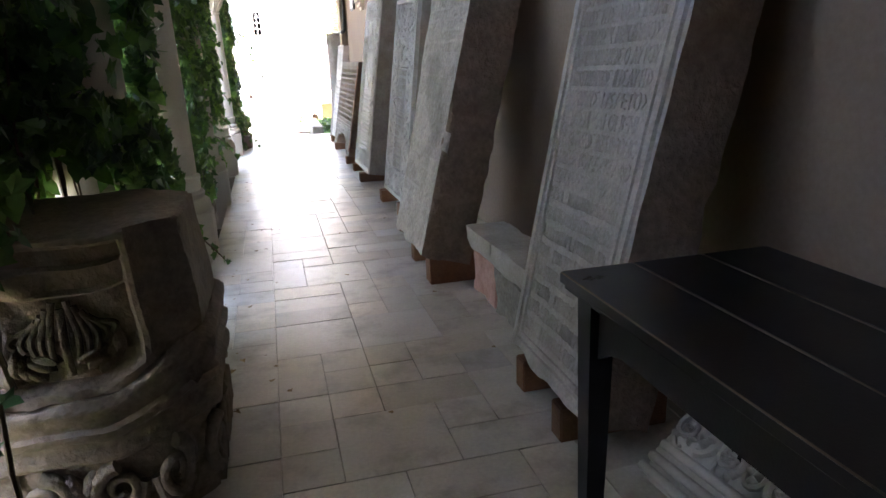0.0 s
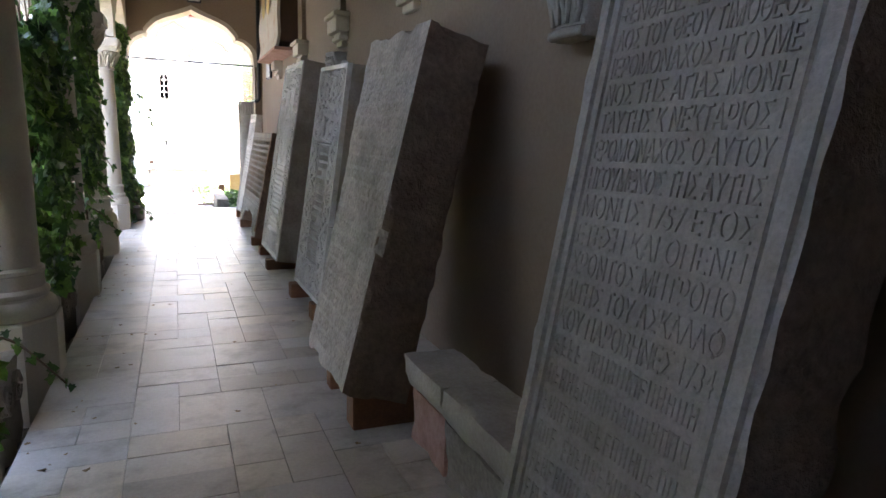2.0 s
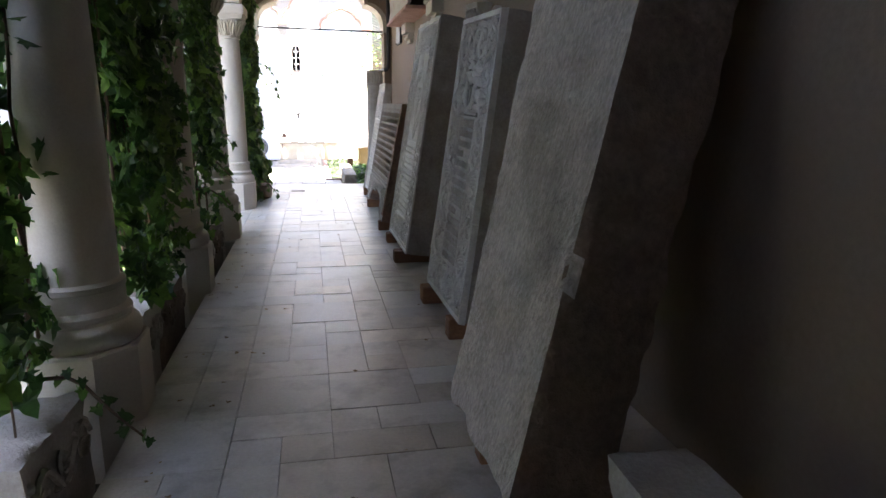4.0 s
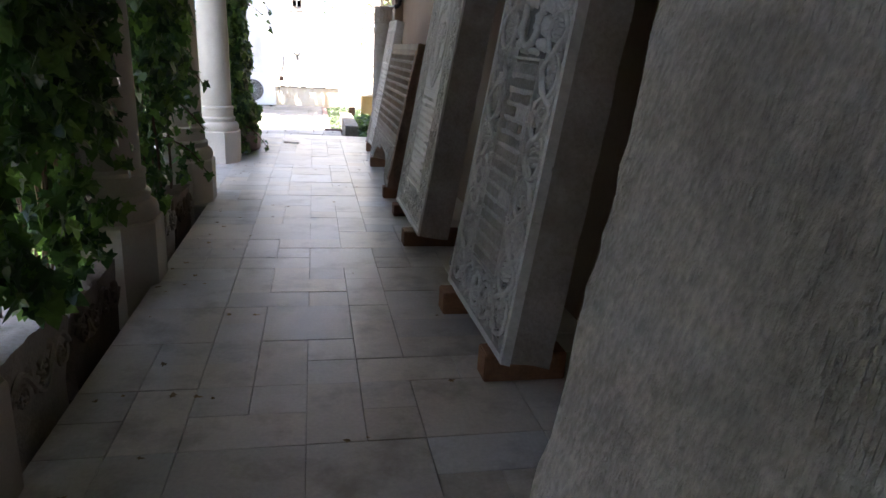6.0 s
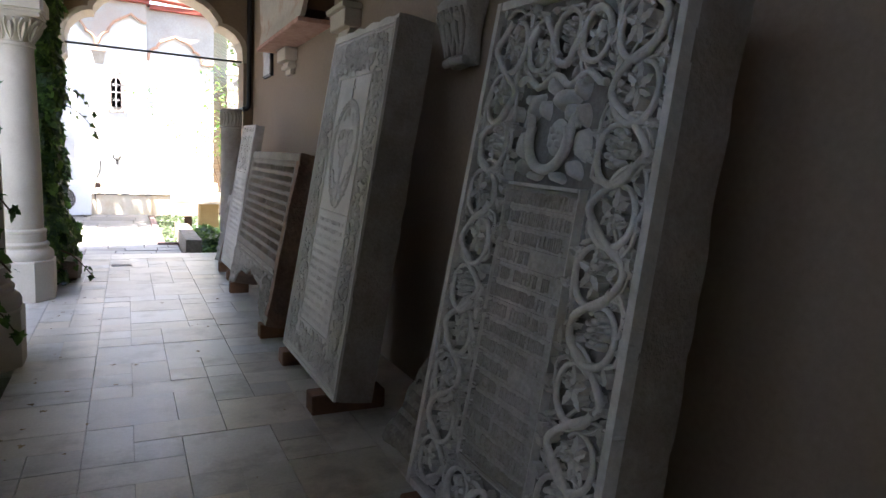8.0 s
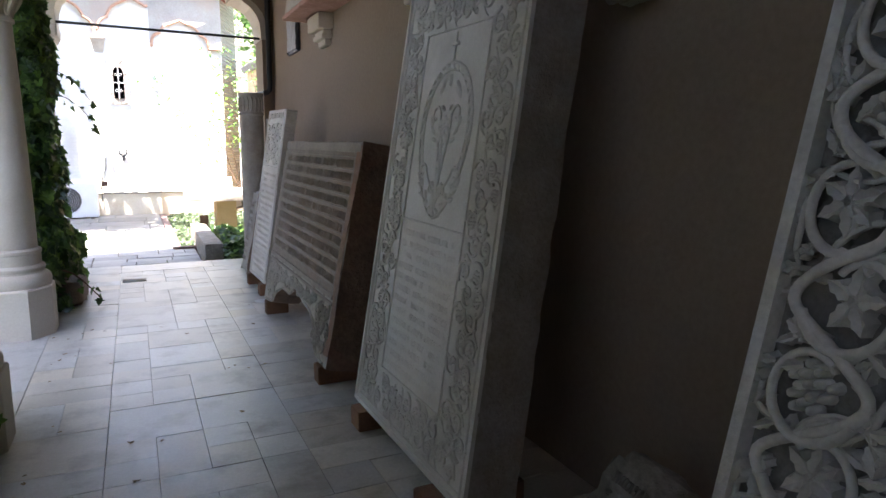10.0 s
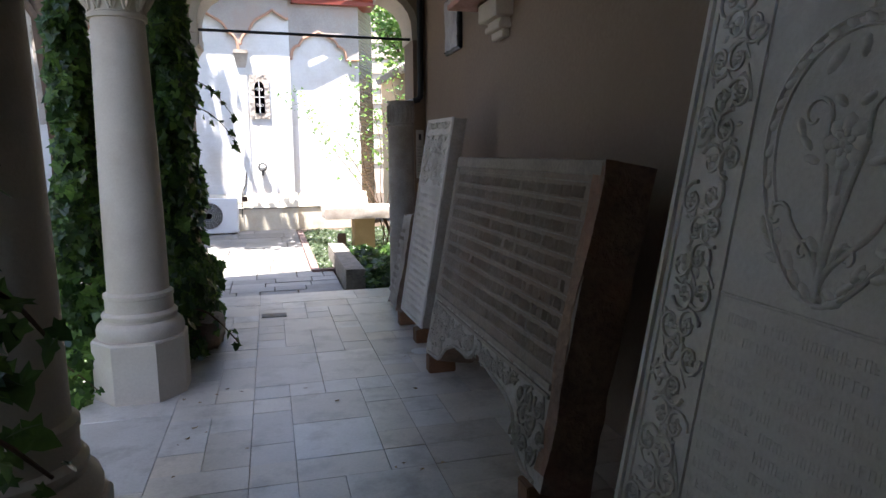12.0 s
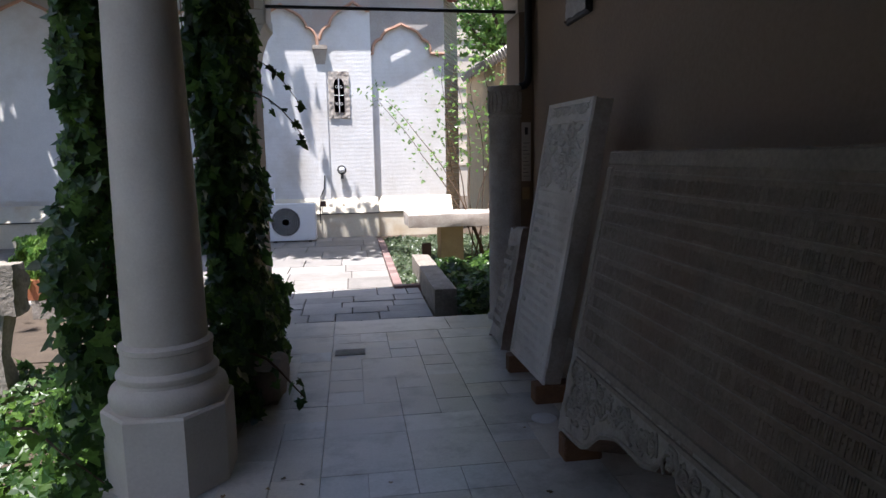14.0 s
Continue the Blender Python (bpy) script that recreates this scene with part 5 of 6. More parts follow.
# ---- things on the wall ----
for y in (4.05, 5.95, 7.82, 9.72, 11.60):
    c = thing("corbel", "stepped plaster corbel carrying a wall rib", "corbel", (WALL_X, y, 2.0), "wall corbels")
    bm = bmesh.new()
    if y > 4.1:
        for q, (p, z0, z1) in enumerate(((0.05, 2.06, 2.11), (0.085, 2.11, 2.15), (0.07, 2.15, 2.18), (0.12, 2.18, 2.30), (0.145, 2.30, 2.34))):
            box(bm, WALL_X - p, WALL_X - 0.001, y - 0.06 - p, y + 0.06 + p, z0, z1, 0.006)
        part("moulding", bm, M_CREAM, c)
    bm = bmesh.new()
    pr = [(0.05 + 0.05 * (k / 10) ** 2, 2.34 + k * (CEIL - 2.34) / 10) for k in range(11)]
    for (p0, z0), (p1, z1) in zip(pr, pr[1:]):
        v = {}
        for i, (p, z) in enumerate(((p0, z0), (p1, z1))):
            v[i] = [bm.verts.new(q) for q in ((WALL_X - p, y - 0.05, z), (WALL_X - p, y + 0.05, z), (WALL_X - 0.001, y + 0.05, z), (WALL_X - 0.001, y - 0.05, z))]
        for q in range(4):
            bm.faces.new((v[0][q], v[0][(q + 1) % 4], v[1][(q + 1) % 4], v[1][q]))
    bmesh.ops.remove_doubles(bm, verts=bm.verts, dist=1e-4)
    part("rib", bm, M_WALL, c, "plain wall rib")


def wall_capital(y, z0, z1, w, p, seed, label):
    th = thing("capital_fragment", label, "stone fragment", (WALL_X, y, z0), "fragments on the wall")

    def f(u, v, q):
        s = 0.62 + 0.38 * q ** 1.4
        return (WALL_X - 0.003 - p * s * u * (1 - 0.25 * (2 * v - 1) ** 2), y + (v - 0.5) * w * s, z0 + (z1 - z0) * q)

    part("body", rough(bmesh.new(), f, (5, 10, 10), 0.008, 7, seed, 0.03), M_SAND, th, smooth=50)
    bm = bmesh.new()

    def face(u, v, n=0.0):
        return Vector(f(1, u, v)) + Vector((-n, 0, 0))

    face.width, face.height = w * 0.8, z1 - z0
    for c in (0.15, 0.38, 0.62, 0.85):
        for side in (-1, 1):
            tube(bm, [face(c + side * 0.09 * math.sin(h * 2.6), 0.15 + 0.7 * h, 0.008) for h in [k / 8 for k in range(9)]], 0.011, 6)
        blob(bm, face, c, 0.72, 0.03, 0.03, 7)
    tube(bm, [face(0.0, 0.06, 0.008), face(0.5, 0.06, 0.008), face(1.0, 0.06, 0.008)], 0.022, 7)
    part("carved_leaves", bm, M_SAND, th, smooth=60)


wall_capital(4.02, 1.64, 1.99, 0.34, 0.16, 91, "carved grey leaf capital set on the wall")
wall_capital(7.88, 1.72, 2.01, 0.32, 0.15, 92, "carved grey leaf capital on the wall under a corbel")

# fresco fragment on a timber box
fr = thing("fresco_fragment", "faded painted fresco fragment on a dark timber box", "fresco", (1.82, 11.1, 2.36))
part("box", boxm(1.76, WALL_X - 0.002, 10.2, 11.95, 2.40, 3.55, 0.004), M_DARKWOOD, fr, "dark stained timber sides")


def bulge(u, v, w):
    z = 2.34 + v * 1.2
    return (1.745 - 0.03 * math.sin(v * 5.2) - 0.05 * max(0, 0.12 - v) / 0.12 + 0.035 * w, 10.18 + u * 1.79, z)


part("painted_plaster", rough(bmesh.new(), bulge, (24, 24, 1), 0.008, 4, 95, 0.02), M_FRESCO, fr, "cracked grey and ochre painting", smooth=60)
bm = bmesh.new()
gg = slab_frame((1.70, 10.2, 2.36), (1.70, 11.95, 2.36), (1.70, 10.2, 3.5), (1.70, 11.95, 3.5))
for u, v, r in ((0.35, 0.55, 0.16), (0.62, 0.5, 0.13), (0.5, 0.8, 0.2), (0.8, 0.75, 0.1), (0.2, 0.8, 0.1)):
    blob(bm, gg, u, v, r, 0.012, 14)
part("painted_patches", bm, M_FRESCO_Y, fr, "ochre remains of painting")
part("sill", boxm(1.68, WALL_X - 0.004, 10.2, 11.95, 2.30, 2.335, 0.004), M_PINKST, fr, "thin reddish board")

# metal relief plaque
pq = thing("relief_plaque", "small dark silver relief plaque in a thin frame", "plaque", (WALL_X, 12.76, 2.15), "wall plaques")
part("frame", boxm(WALL_X - 0.03, WALL_X - 0.002, 12.54, 12.98, 2.15, 2.60, 0.006), M_IRON, pq)
part("relief", rough(bmesh.new(), lambda u, v, w: (WALL_X - 0.034 - 0.006 * u, 12.565 + 0.39 * v, 2.175 + 0.40 * w), (1, 20, 24), 0.012, 9, 97), M_SILVER, pq, "worked metal relief", smooth=60)
for y in (12.56, 12.96):
    for z in (2.17, 2.58):
        part("bolt", lathe(bmesh.new(), [(0.008, -0.004), (0.008, 0.004)], 8, (WALL_X - 0.036, y, z)), M_IRON, pq)

# floodlight and its cable on the end wall
fl = thing("floodlight", "small black floodlight with a pale glass front", "floodlight", (0.9, END_Y, 3.46))
part("housing", boxm(0.79, 1.01, END_Y - 0.09, END_Y - 0.035, 3.385, 3.535, 0.008), M_IRON, fl)
part("glass", boxm(0.81, 0.99, END_Y - 0.096, END_Y - 0.0905, 3.405, 3.515, 0.002), M_WHITEP, fl, "pale glass front")
part("bracket", boxm(0.86, 0.94, END_Y - 0.036, END_Y - 0.001, 3.44, 3.48), M_IRON, fl)
part("cable", tube(bmesh.new(), [(0.92, END_Y - 0.012, 3.53), (0.925, END_Y - 0.012, 3.8), (0.93, END_Y - 0.012, CEIL)], 0.006, 6), M_IRON, fl)

# tie bar, downpipe
solo("tie_rod", tube(bmesh.new(), [(-0.16, END_Y + 0.06, 2.46), (0.85, END_Y + 0.06, 2.45), (1.86, END_Y + 0.06, 2.44)], 0.014, 8), M_IRON, (0.85, END_Y + 0.06, 2.45), "thin dark iron tie bar across the arch", "tie rod")
pipe = thing("drain_pipe", "black pipe running down the wall corner with a grey outlet", "pipe", (1.9, END_Y - 0.07, 1.83))
part("pipe", tube(bmesh.new(), [(1.91, END_Y - 0.06, CEIL), (1.91, END_Y - 0.06, 2.6), (1.91, END_Y - 0.06, 1.95), (1.905, END_Y - 0.06, 1.88), (1.88, END_Y - 0.06, 1.85), (1.84, END_Y - 0.05, 1.84)], 0.03, 10), M_IRON, pipe, smooth=50)
part("outlet", tube(bmesh.new(), [(1.85, END_Y - 0.055, 1.84), (1.78, END_Y - 0.03, 1.825), (1.72, END_Y, 1.815)], 0.024, 10), M_GREYM, pipe, "pale grey outlet", smooth=50)

# information signs on the jamb
sg = thing("information_sign", "small white printed information sign on the jamb", "sign", (1.91, END_Y, 1.05))
part("board", boxm(1.868, 1.945, END_Y - 0.012, END_Y - 0.001, 1.08, 1.56, 0.002), M_SIGN, sg)
bm = bmesh.new()
box(bm, 1.893, 1.920, END_Y - 0.0135, END_Y - 0.0121, 1.46, 1.52)
for k in range(10):
    box(bm, 1.880, 1.932 - 0.012 * (k % 3), END_Y - 0.0135, END_Y - 0.0121, 1.12 + 0.03 * k, 1.124 + 0.03 * k)
tagged(part("printed_lines", bm, M_LETTER, sg), kind="stuff")
solo("small_sign", boxm(1.875, 1.935, END_Y - 0.014, END_Y - 0.001, 0.93, 1.03, 0.002), M_OCHRE, (1.9, END_Y, 0.93), "small brownish plate under the sign", "sign")

# standing column fragment
cf = thing("column_fragment", "standing grey column fragment with fluted carved neck", "column fragment", (1.662, 13.58, 0))
part("shaft", lathe(bmesh.new(), [(0.142, 0.0), (0.142, 0.03), (0.128, 0.05), (0.125, 0.8), (0.122, 1.58)], 32, (1.662, 13.58, 0)), M_SAND, cf, smooth=40)
part("neck_ring", lathe(bmesh.new(), [(0.124, 1.58), (0.132, 1.585), (0.132, 1.60), (0.124, 1.605)], 32, (1.662, 13.58, 0)), M_SAND, cf, smooth=40)
bm = lathe(bmesh.new(), [(0.120, 1.605), (0.122, 1.78), (0.130, 1.80), (0.130, 1.815)], 64, (1.662, 13.58, 0))
for k in range(18):
    an = 2 * math.pi * k / 18
    tube(bm, [(1.662 + 0.121 * math.cos(an + 0.12 * math.sin(h * 3)), 13.58 + 0.121 * math.sin(an + 0.12 * math.sin(h * 3)), 1.62 + 0.15 * h) for h in (0, 0.25, 0.5, 0.75, 1)], 0.011, 5)
tagged(part("carved_neck", bm, M_SAND, cf, "carved leaf neck", smooth=40), kind="stuff")

# ---- church beyond the arch ----
church = thing("church", "whitewashed brick church with ogee blind arches and grey upper render", "church", (0, 21.6, -0.2))
CH = 21.35
part("wall", boxm(-9.0, 0.93, CH, CH + 0.5, -0.2, 4.45), M_WHITEW, church, "whitewashed brick courses")
part("wall", boxm(0.9, 2.36, CH + 0.16, CH + 0.6, -0.2, 4.45), M_WHITEW, church, "whitewashed brick courses")
bm = bmesh.new()
v = [bm.verts.new(p) for p in ((2.36, CH + 0.16, -0.2), (2.82, CH + 1.3, -0.2), (2.82, CH + 1.3, 4.45), (2.36, CH + 0.16, 4.45), (2.0, CH + 0.3, -0.2), (2.5, CH + 1.4, -0.2), (2.5, CH + 1.4, 4.45), (2.0, CH + 0.3, 4.45))]
for q in ((0, 1, 2, 3), (5, 4, 7, 6), (3, 2, 6, 7), (0, 3, 7, 4), (1, 5, 6, 2)):
    bm.faces.new([v[k] for k in q])
M_OLDB = add_courses(material("bare_brick", (0.36, 0.33, 0.30), (0.52, 0.49, 0.45), 0.9, 8, 50, 0.5), 0.07, 0.9, 0.02, "z", 0.02)
part("flank", bm, M_OLDB, church, "bare weathered brick flank")


def blind_arch(c, half, spring, rise, y, x0, x1):
    """Grey render over a blind arch, with a moulded brick edge."""
    pr = [(s, z) for s, z in ogee(c, half, spring, rise) if x0 <= s <= x1]
    if pr[0][0] > x0 + 1e-3:
        pr = [(x0, pr[0][1])] + pr
    if pr[-1][0] < x1 - 1e-3:
        pr = pr + [(x1, pr[-1][1])]
    part("upper_render", arch_wall(bmesh.new(), pr, 4.45, lambda s, d, z: (s, d, z), y - 0.07, y + 0.02), M_GREYPL, church, "grey lime render")
    part("brick_arch", tube(bmesh.new(), [(s, y - 0.075, z - 0.02) for s, z in pr], 0.030, 6), M_BRICK, church, "moulded orange brick edge", smooth=50)


for k, c in enumerate((-8.1, -6.6, -5.1, -3.6, -2.1)):
    blind_arch(c, 0.74, 3.42, 0.78, CH, c - 0.75, c + 0.75)
blind_arch(-0.70, 0.64, 3.38, 0.78, CH, -1.35, -0.02)
blind_arch(0.62, 0.64, 3.38, 0.85, CH, -0.02, 0.93)
blind_arch(1.53, 0.56, 3.32, 0.55, CH + 0.16, 0.93, 2.36)
for x in (-0.02, -1.36):
    c = x
    bm = bmesh.new()
    box(bm, c - 0.14, c + 0.14, CH - 0.13, CH + 0.01, 3.34, 3.42, 0.01)
    rough(bm, lambda u, v, w, c=c: (c + (u - 0.5) * (0.16 + 0.1 * w), CH - 0.1 * w * (1 - v), 3.08 + 0.26 * w), (4, 2, 6), 0.012, 9, 7)
    part("carved_corbel", bm, M_SAND, church, "carved stone corbel", smooth=50)
    part("pilaster", boxm(c - 0.10, c + 0.10, CH - 0.03, CH + 0.01, 0.5, 3.08, 0.008), M_WHITEW, church)
part("eave", boxm(-9.2, 1.0, CH - 0.22, CH + 0.5, 4.45, 4.53), M_REDEAVE, church, "dark red eave board")
part("eave", boxm(1.0, 2.7, CH - 0.04, CH + 0.6, 4.38, 4.48), M_REDEAVE, church, "dark red eave board")
part("gutter", tube(bmesh.new(), [(-9.2, CH - 0.24, 4.56), (1.0, CH - 0.24, 4.56), (2.72, CH - 0.04, 4.51)], 0.055, 8), M_REDEAVE, church, "red gutter", smooth=50)
bm = bmesh.new()
for q in (((-9.3, CH - 0.24, 4.58), (1.05, CH - 0.24, 4.58), (0.4, CH + 3, 6.2), (-9.3, CH + 3, 6.2)), ((1.05, CH - 0.1, 4.55), (2.85, CH - 0.02, 4.52), (2.85, CH + 3, 6.1), (0.4, CH + 3, 6.2))):
    bm.faces.new([bm.verts.new(p) for p in q])
bmesh.ops.solidify(bm, geom=bm.faces[:], thickness=0.08)
part("roof", bm, M_ROOF, church, "weathered grey roof tiles")
# plinth with a metal drip edge
bm = bmesh.new()
for x0, x1, y in ((-9.0, 0.97, CH), (0.97, 2.45, CH + 0.16)):
    box(bm, x0, x1, y - 0.26, y + 0.01, -0.2, 0.26)
    v = [bm.verts.new(p) for p in ((x0, y - 0.24, 0.27), (x1, y - 0.24, 0.27), (x1, y - 0.001, 0.56), (x0, y - 0.001, 0.56))]
    bm.faces.new(v)
part("plinth", bm, M_YELLOW, church, "stained pale yellow plinth")
for x0, x1, y in ((-9.0, 0.98, CH), (0.98, 2.45, CH + 0.16)):
    part("drip_edge", boxm(x0, x1, y - 0.285, y - 0.23, 0.262, 0.278), M_IRON, church, "dark metal drip edge")


def church_window(x0, x1, z0, z1, rim, bars):
    wn_ = part("window", rough_box(x0, x1, CH - 0.035, CH + 0.01, z0, z1, (20, 1, 40), 0.014, 22, 3), M_SAND, church, "carved stone surround", smooth=60)
    a, b, c, d = x0 + rim, x1 - rim, z0 + rim * 1.1, z1 - rim * 1.3
    bm = bmesh.new()
    pts = [(a, c), (b, c), (b, d - 0.12)] + [((a + b) / 2 + (b - a) / 2 * math.cos(math.pi * k / 8), d - 0.12 + 0.12 * math.sin(math.pi * k / 8)) for k in range(1, 8)] + [(a, d - 0.12)]
    bm.faces.new([bm.verts.new((p[0], CH - 0.050, p[1])) for p in pts])
    bmesh.ops.solidify(bm, geom=bm.faces[:], thickness=0.006)
    part("pane", bm, M_GLASS, wn_, "dark glass")
    bm = bmesh.new()
    m = (a + b) / 2
    tube(bm, [(m, CH - 0.062, c), (m, CH - 0.062, d)], 0.008, 5)
    for k in range(1, bars + 1):
        z = c + (d - c) * k / (bars + 1)
        tube(bm, [(a, CH - 0.062, z), (b, CH - 0.062, z)], 0.006, 5)
    for k in range(bars + 1):
        z = c + (d - c) * (k + 0.5) / (bars + 1)
        for s in (-1, 1):
            tube(bm, [(m + s * (b - a) * 0.22 + 0.024 * math.cos(q * 0.785), CH - 0.062, z + 0.024 * math.sin(q * 0.785)) for q in range(9)], 0.0035, 4)
    part("grille", bm, M_WHITEP, wn_, "pale iron grille")


church_window(0.11, 0.50, 2.08, 2.95, 0.10, 1)
church_window(-3.70, -2.78, 1.95, 3.75, 0.2, 4)
part("moulding", boxm(-9.0, -1.5, CH - 0.06, CH + 0.01, 0.62, 0.68, 0.01), M_WHITEW, church)
for x in (-4.42, -2.45, -6.3):
    part("pilaster", boxm(x - 0.09, x + 0.09, CH - 0.06, CH + 0.01, 0.68, 3.4, 0.02), M_WHITEW, church)
lamp = thing("wall_lamp", "small round white bulkhead lamp on the church wall", "lamp", (0.30, CH, 1.1))
part("globe", lathe(bmesh.new(), [(0.01, -0.06), (0.05, -0.04), (0.065, 0), (0.05, 0.04), (0.01, 0.06)], 14, (0.30, CH - 0.08, 1.1)), M_WHITEP, lamp, smooth=60)
part("bracket", boxm(0.275, 0.325, CH - 0.07, CH, 0.93, 1.03), M_FAN, lamp, "grey wall bracket")
part("guard_ring", tube(bmesh.new(), [(0.30 + 0.075 * math.cos(k * math.pi / 12), CH - 0.10, 1.1 + 0.075 * math.sin(k * math.pi / 12)) for k in range(25)], 0.014, 6), M_IRON, lamp, "dark guard ring", smooth=50)
cable = tube(bmesh.new(), [(-0.03, CH - 0.045, 1.0), (-0.05, CH - 0.045, 0.75), (-0.12, CH - 0.05, 0.6), (-0.13, CH - 0.28, 0.45), (-0.14, CH - 0.3, 0.1)], 0.012, 6)
solo("cable", cable, M_IRON, (-0.1, CH - 0.1, 0.1), "black cable running down the church wall", "cable")
solo("junction_box", boxm(-0.13, -0.02, CH - 0.34, CH - 0.26, 0.42, 0.52, 0.006), M_DARKWOOD, (-0.07, CH - 0.3, 0.42), "small brown junction box on the church plinth", "junction box")

# air conditioner
ac = thing("air_conditioner", "white outdoor air conditioning unit by the church wall", "air conditioner", (-0.60, 20.6, -0.2))
part("casing", boxm(-1.02, -0.19, 20.42, 20.76, -0.14, 0.52, 0.012), M_WHITEP, ac)
part("side_panel", boxm(-0.43, -0.205, 20.412, 20.421, -0.12, 0.5, 0.003), M_WHITEP, ac)
AC_C = (-0.72, 20.42, 0.20)
bm = bmesh.new()
for k in range(7):
    r = 0.03 + 0.036 * k
    tube(bm, [(AC_C[0] + r * math.cos(a * math.pi / 14), AC_C[1] - 0.018, AC_C[2] + r * math.sin(a * math.pi / 14)) for a in range(29)], 0.004, 4)
for k in range(16):
    an = k * math.pi / 8
    tube(bm, [(AC_C[0] + 0.05 * math.cos(an), AC_C[1] - 0.018, AC_C[2] + 0.05 * math.sin(an)), (AC_C[0] + 0.25 * math.cos(an), AC_C[1] - 0.018, AC_C[2] + 0.25 * math.sin(an))], 0.003, 4)
part("fan_grille", bm, M_GREYM, ac, "round fan guard")
bm = bmesh.new()
bm.faces.new([bm.verts.new((AC_C[0] + 0.255 * math.cos(k * math.pi / 16), AC_C[1] - 0.004, AC_C[2] + 0.255 * math.sin(k * math.pi / 16))) for k in range(32)])
bmesh.ops.solidify(bm, geom=bm.faces[:], thickness=0.003)
part("fan_recess", bm, M_FAN, ac, "dark fan opening")
bm = bmesh.new()
bm.faces.new([bm.verts.new((AC_C[0] + 0.06 * math.cos(k * math.pi / 10), AC_C[1] - 0.026, AC_C[2] + 0.06 * math.sin(k * math.pi / 10))) for k in range(20)])
bmesh.ops.solidify(bm, geom=bm.faces[:], thickness=0.004)
part("hub", bm, M_WHITEP, ac)
for x in (-0.92, -0.30):
    part("foot", boxm(x - 0.03, x + 0.03, 20.42, 20.76, -0.2, -0.138), M_DARKP, ac)
part("pipe", tube(bmesh.new(), [(-0.95, 20.85, 0.2), (-0.95, 20.88, 0.62), (-0.95, 20.9, 0.8)], 0.018, 6), M_WHITEP, ac)

# ---- garden beyond the arch ----
solo("kerb_stone", rough_box(1.20, 1.41, 14.48, 16.75, -0.2, 0.07, (5, 20, 5), 0.010, 5, 61, 0.03), M_ROUGHG, (1.3, 15.6, -0.2), "long low grey stone beside the path", "stone block", smooth=50)
tb = thing("stone_bench", "stone table made of a thick slab on an ochre post", "stone bench", (1.9, 17.5, -0.2))
part("slab", rough_box(1.20, 2.75, 17.1, 17.95, 0.37, 0.54, (18, 10, 4), 0.010, 6, 62, 0.02), M_SAND, tb, "thick rough pale slab", smooth=50)
part("post", rough_box(1.66, 1.98, 17.35, 17.75, -0.2, 0.375, (5, 5, 8), 0.006, 5, 63, 0.015), M_OCHRE, tb, "ochre stone post", smooth=50)
solo("stump", rough_box(1.40, 1.52, 17.3, 17.42, -0.2, 0.14, (3, 3, 5), 0.02, 6, 64, 0.03), M_DARKWOOD, (1.46, 17.36, -0.2), "short dark weathered stump in the bed", "stump", smooth=50)

cross = thing("stone_cross", "rough grey stone cross standing in the garden", "stone cross", (-1.72, 12.85, -0.2))
part("stem", rough(bmesh.new(), lambda u, v, w: (-1.80 + u * (0.17 - 0.05 * math.sin(w * math.pi)), 12.76 + v * 0.15, -0.2 + w * 0.60), (5, 4, 12), 0.010, 6, 65, 0.03), M_ROUGHG, cross, smooth=50)
part("crossbar", rough_box(-1.99, -1.56, 12.74, 12.94, 0.38, 0.70, (10, 5, 7), 0.012, 6, 66, 0.04), M_ROUGHG, cross, smooth=50)

for k, (x, y) in enumerate(((-2.35, 15.3), (-2.9, 16.2), (-3.3, 17.6))):
    pt = thing("planter", "terracotta planter box with bright green plants", "planter", (x, y, -0.2), "planters in the garden")
    part("trough", rough(bmesh.new(), lambda u, v, w, x=x, y=y: (x + (u - 0.5) * (0.62 + 0.06 * w), y + (v - 0.5) * (0.2 + 0.05 * w), 0.0 + w * 0.2), (8, 3, 4), 0.001, 5, 1), M_TERRA, pt)
    part("stand", boxm(x - 0.28, x + 0.28, y - 0.1, y + 0.1, -0.2, 0.0, 0.005), M_ROUGHG, pt, "low stone stand")
    me = leaf_mass(rv, clump(rv, 0, 0, 0.34, 0.16, 0.38, 0.72, 420, lambda h: 1.1 - 0.5 * h, 8), 0.07, M_LEAF2)
    lv = new("foliage", me)
    lv.parent = pt
    tagged(lv, "bright green leaves", kind="stuff")


def bed(name, label, x0, x1, y0, y1, z1, count, size, mat, seed, base=-0.2):
    rnd = random.Random(seed)
    pl = []
    for _ in range(count):
        x, y = rnd.uniform(x0, x1), rnd.uniform(y0, y1)
        h = (0.6 + 0.6 * noise.noise(Vector((x * 2.5, y * 2.5, seed)))) * z1
        pl.append(((x - (x0 + x1) / 2, y - (y0 + y1) / 2, max(0.01, rnd.uniform(0.3, 1) * h)), (rnd.gauss(0, 0.5), -0.4 + rnd.gauss(0, 0.4), 0.8)))
    ob = new(name, leaf_mass(rnd, pl, size, mat))
    ob.location = ((x0 + x1) / 2, (y0 + y1) / 2, base)
    return tagged(ob, label, "plants", kind="stuff")


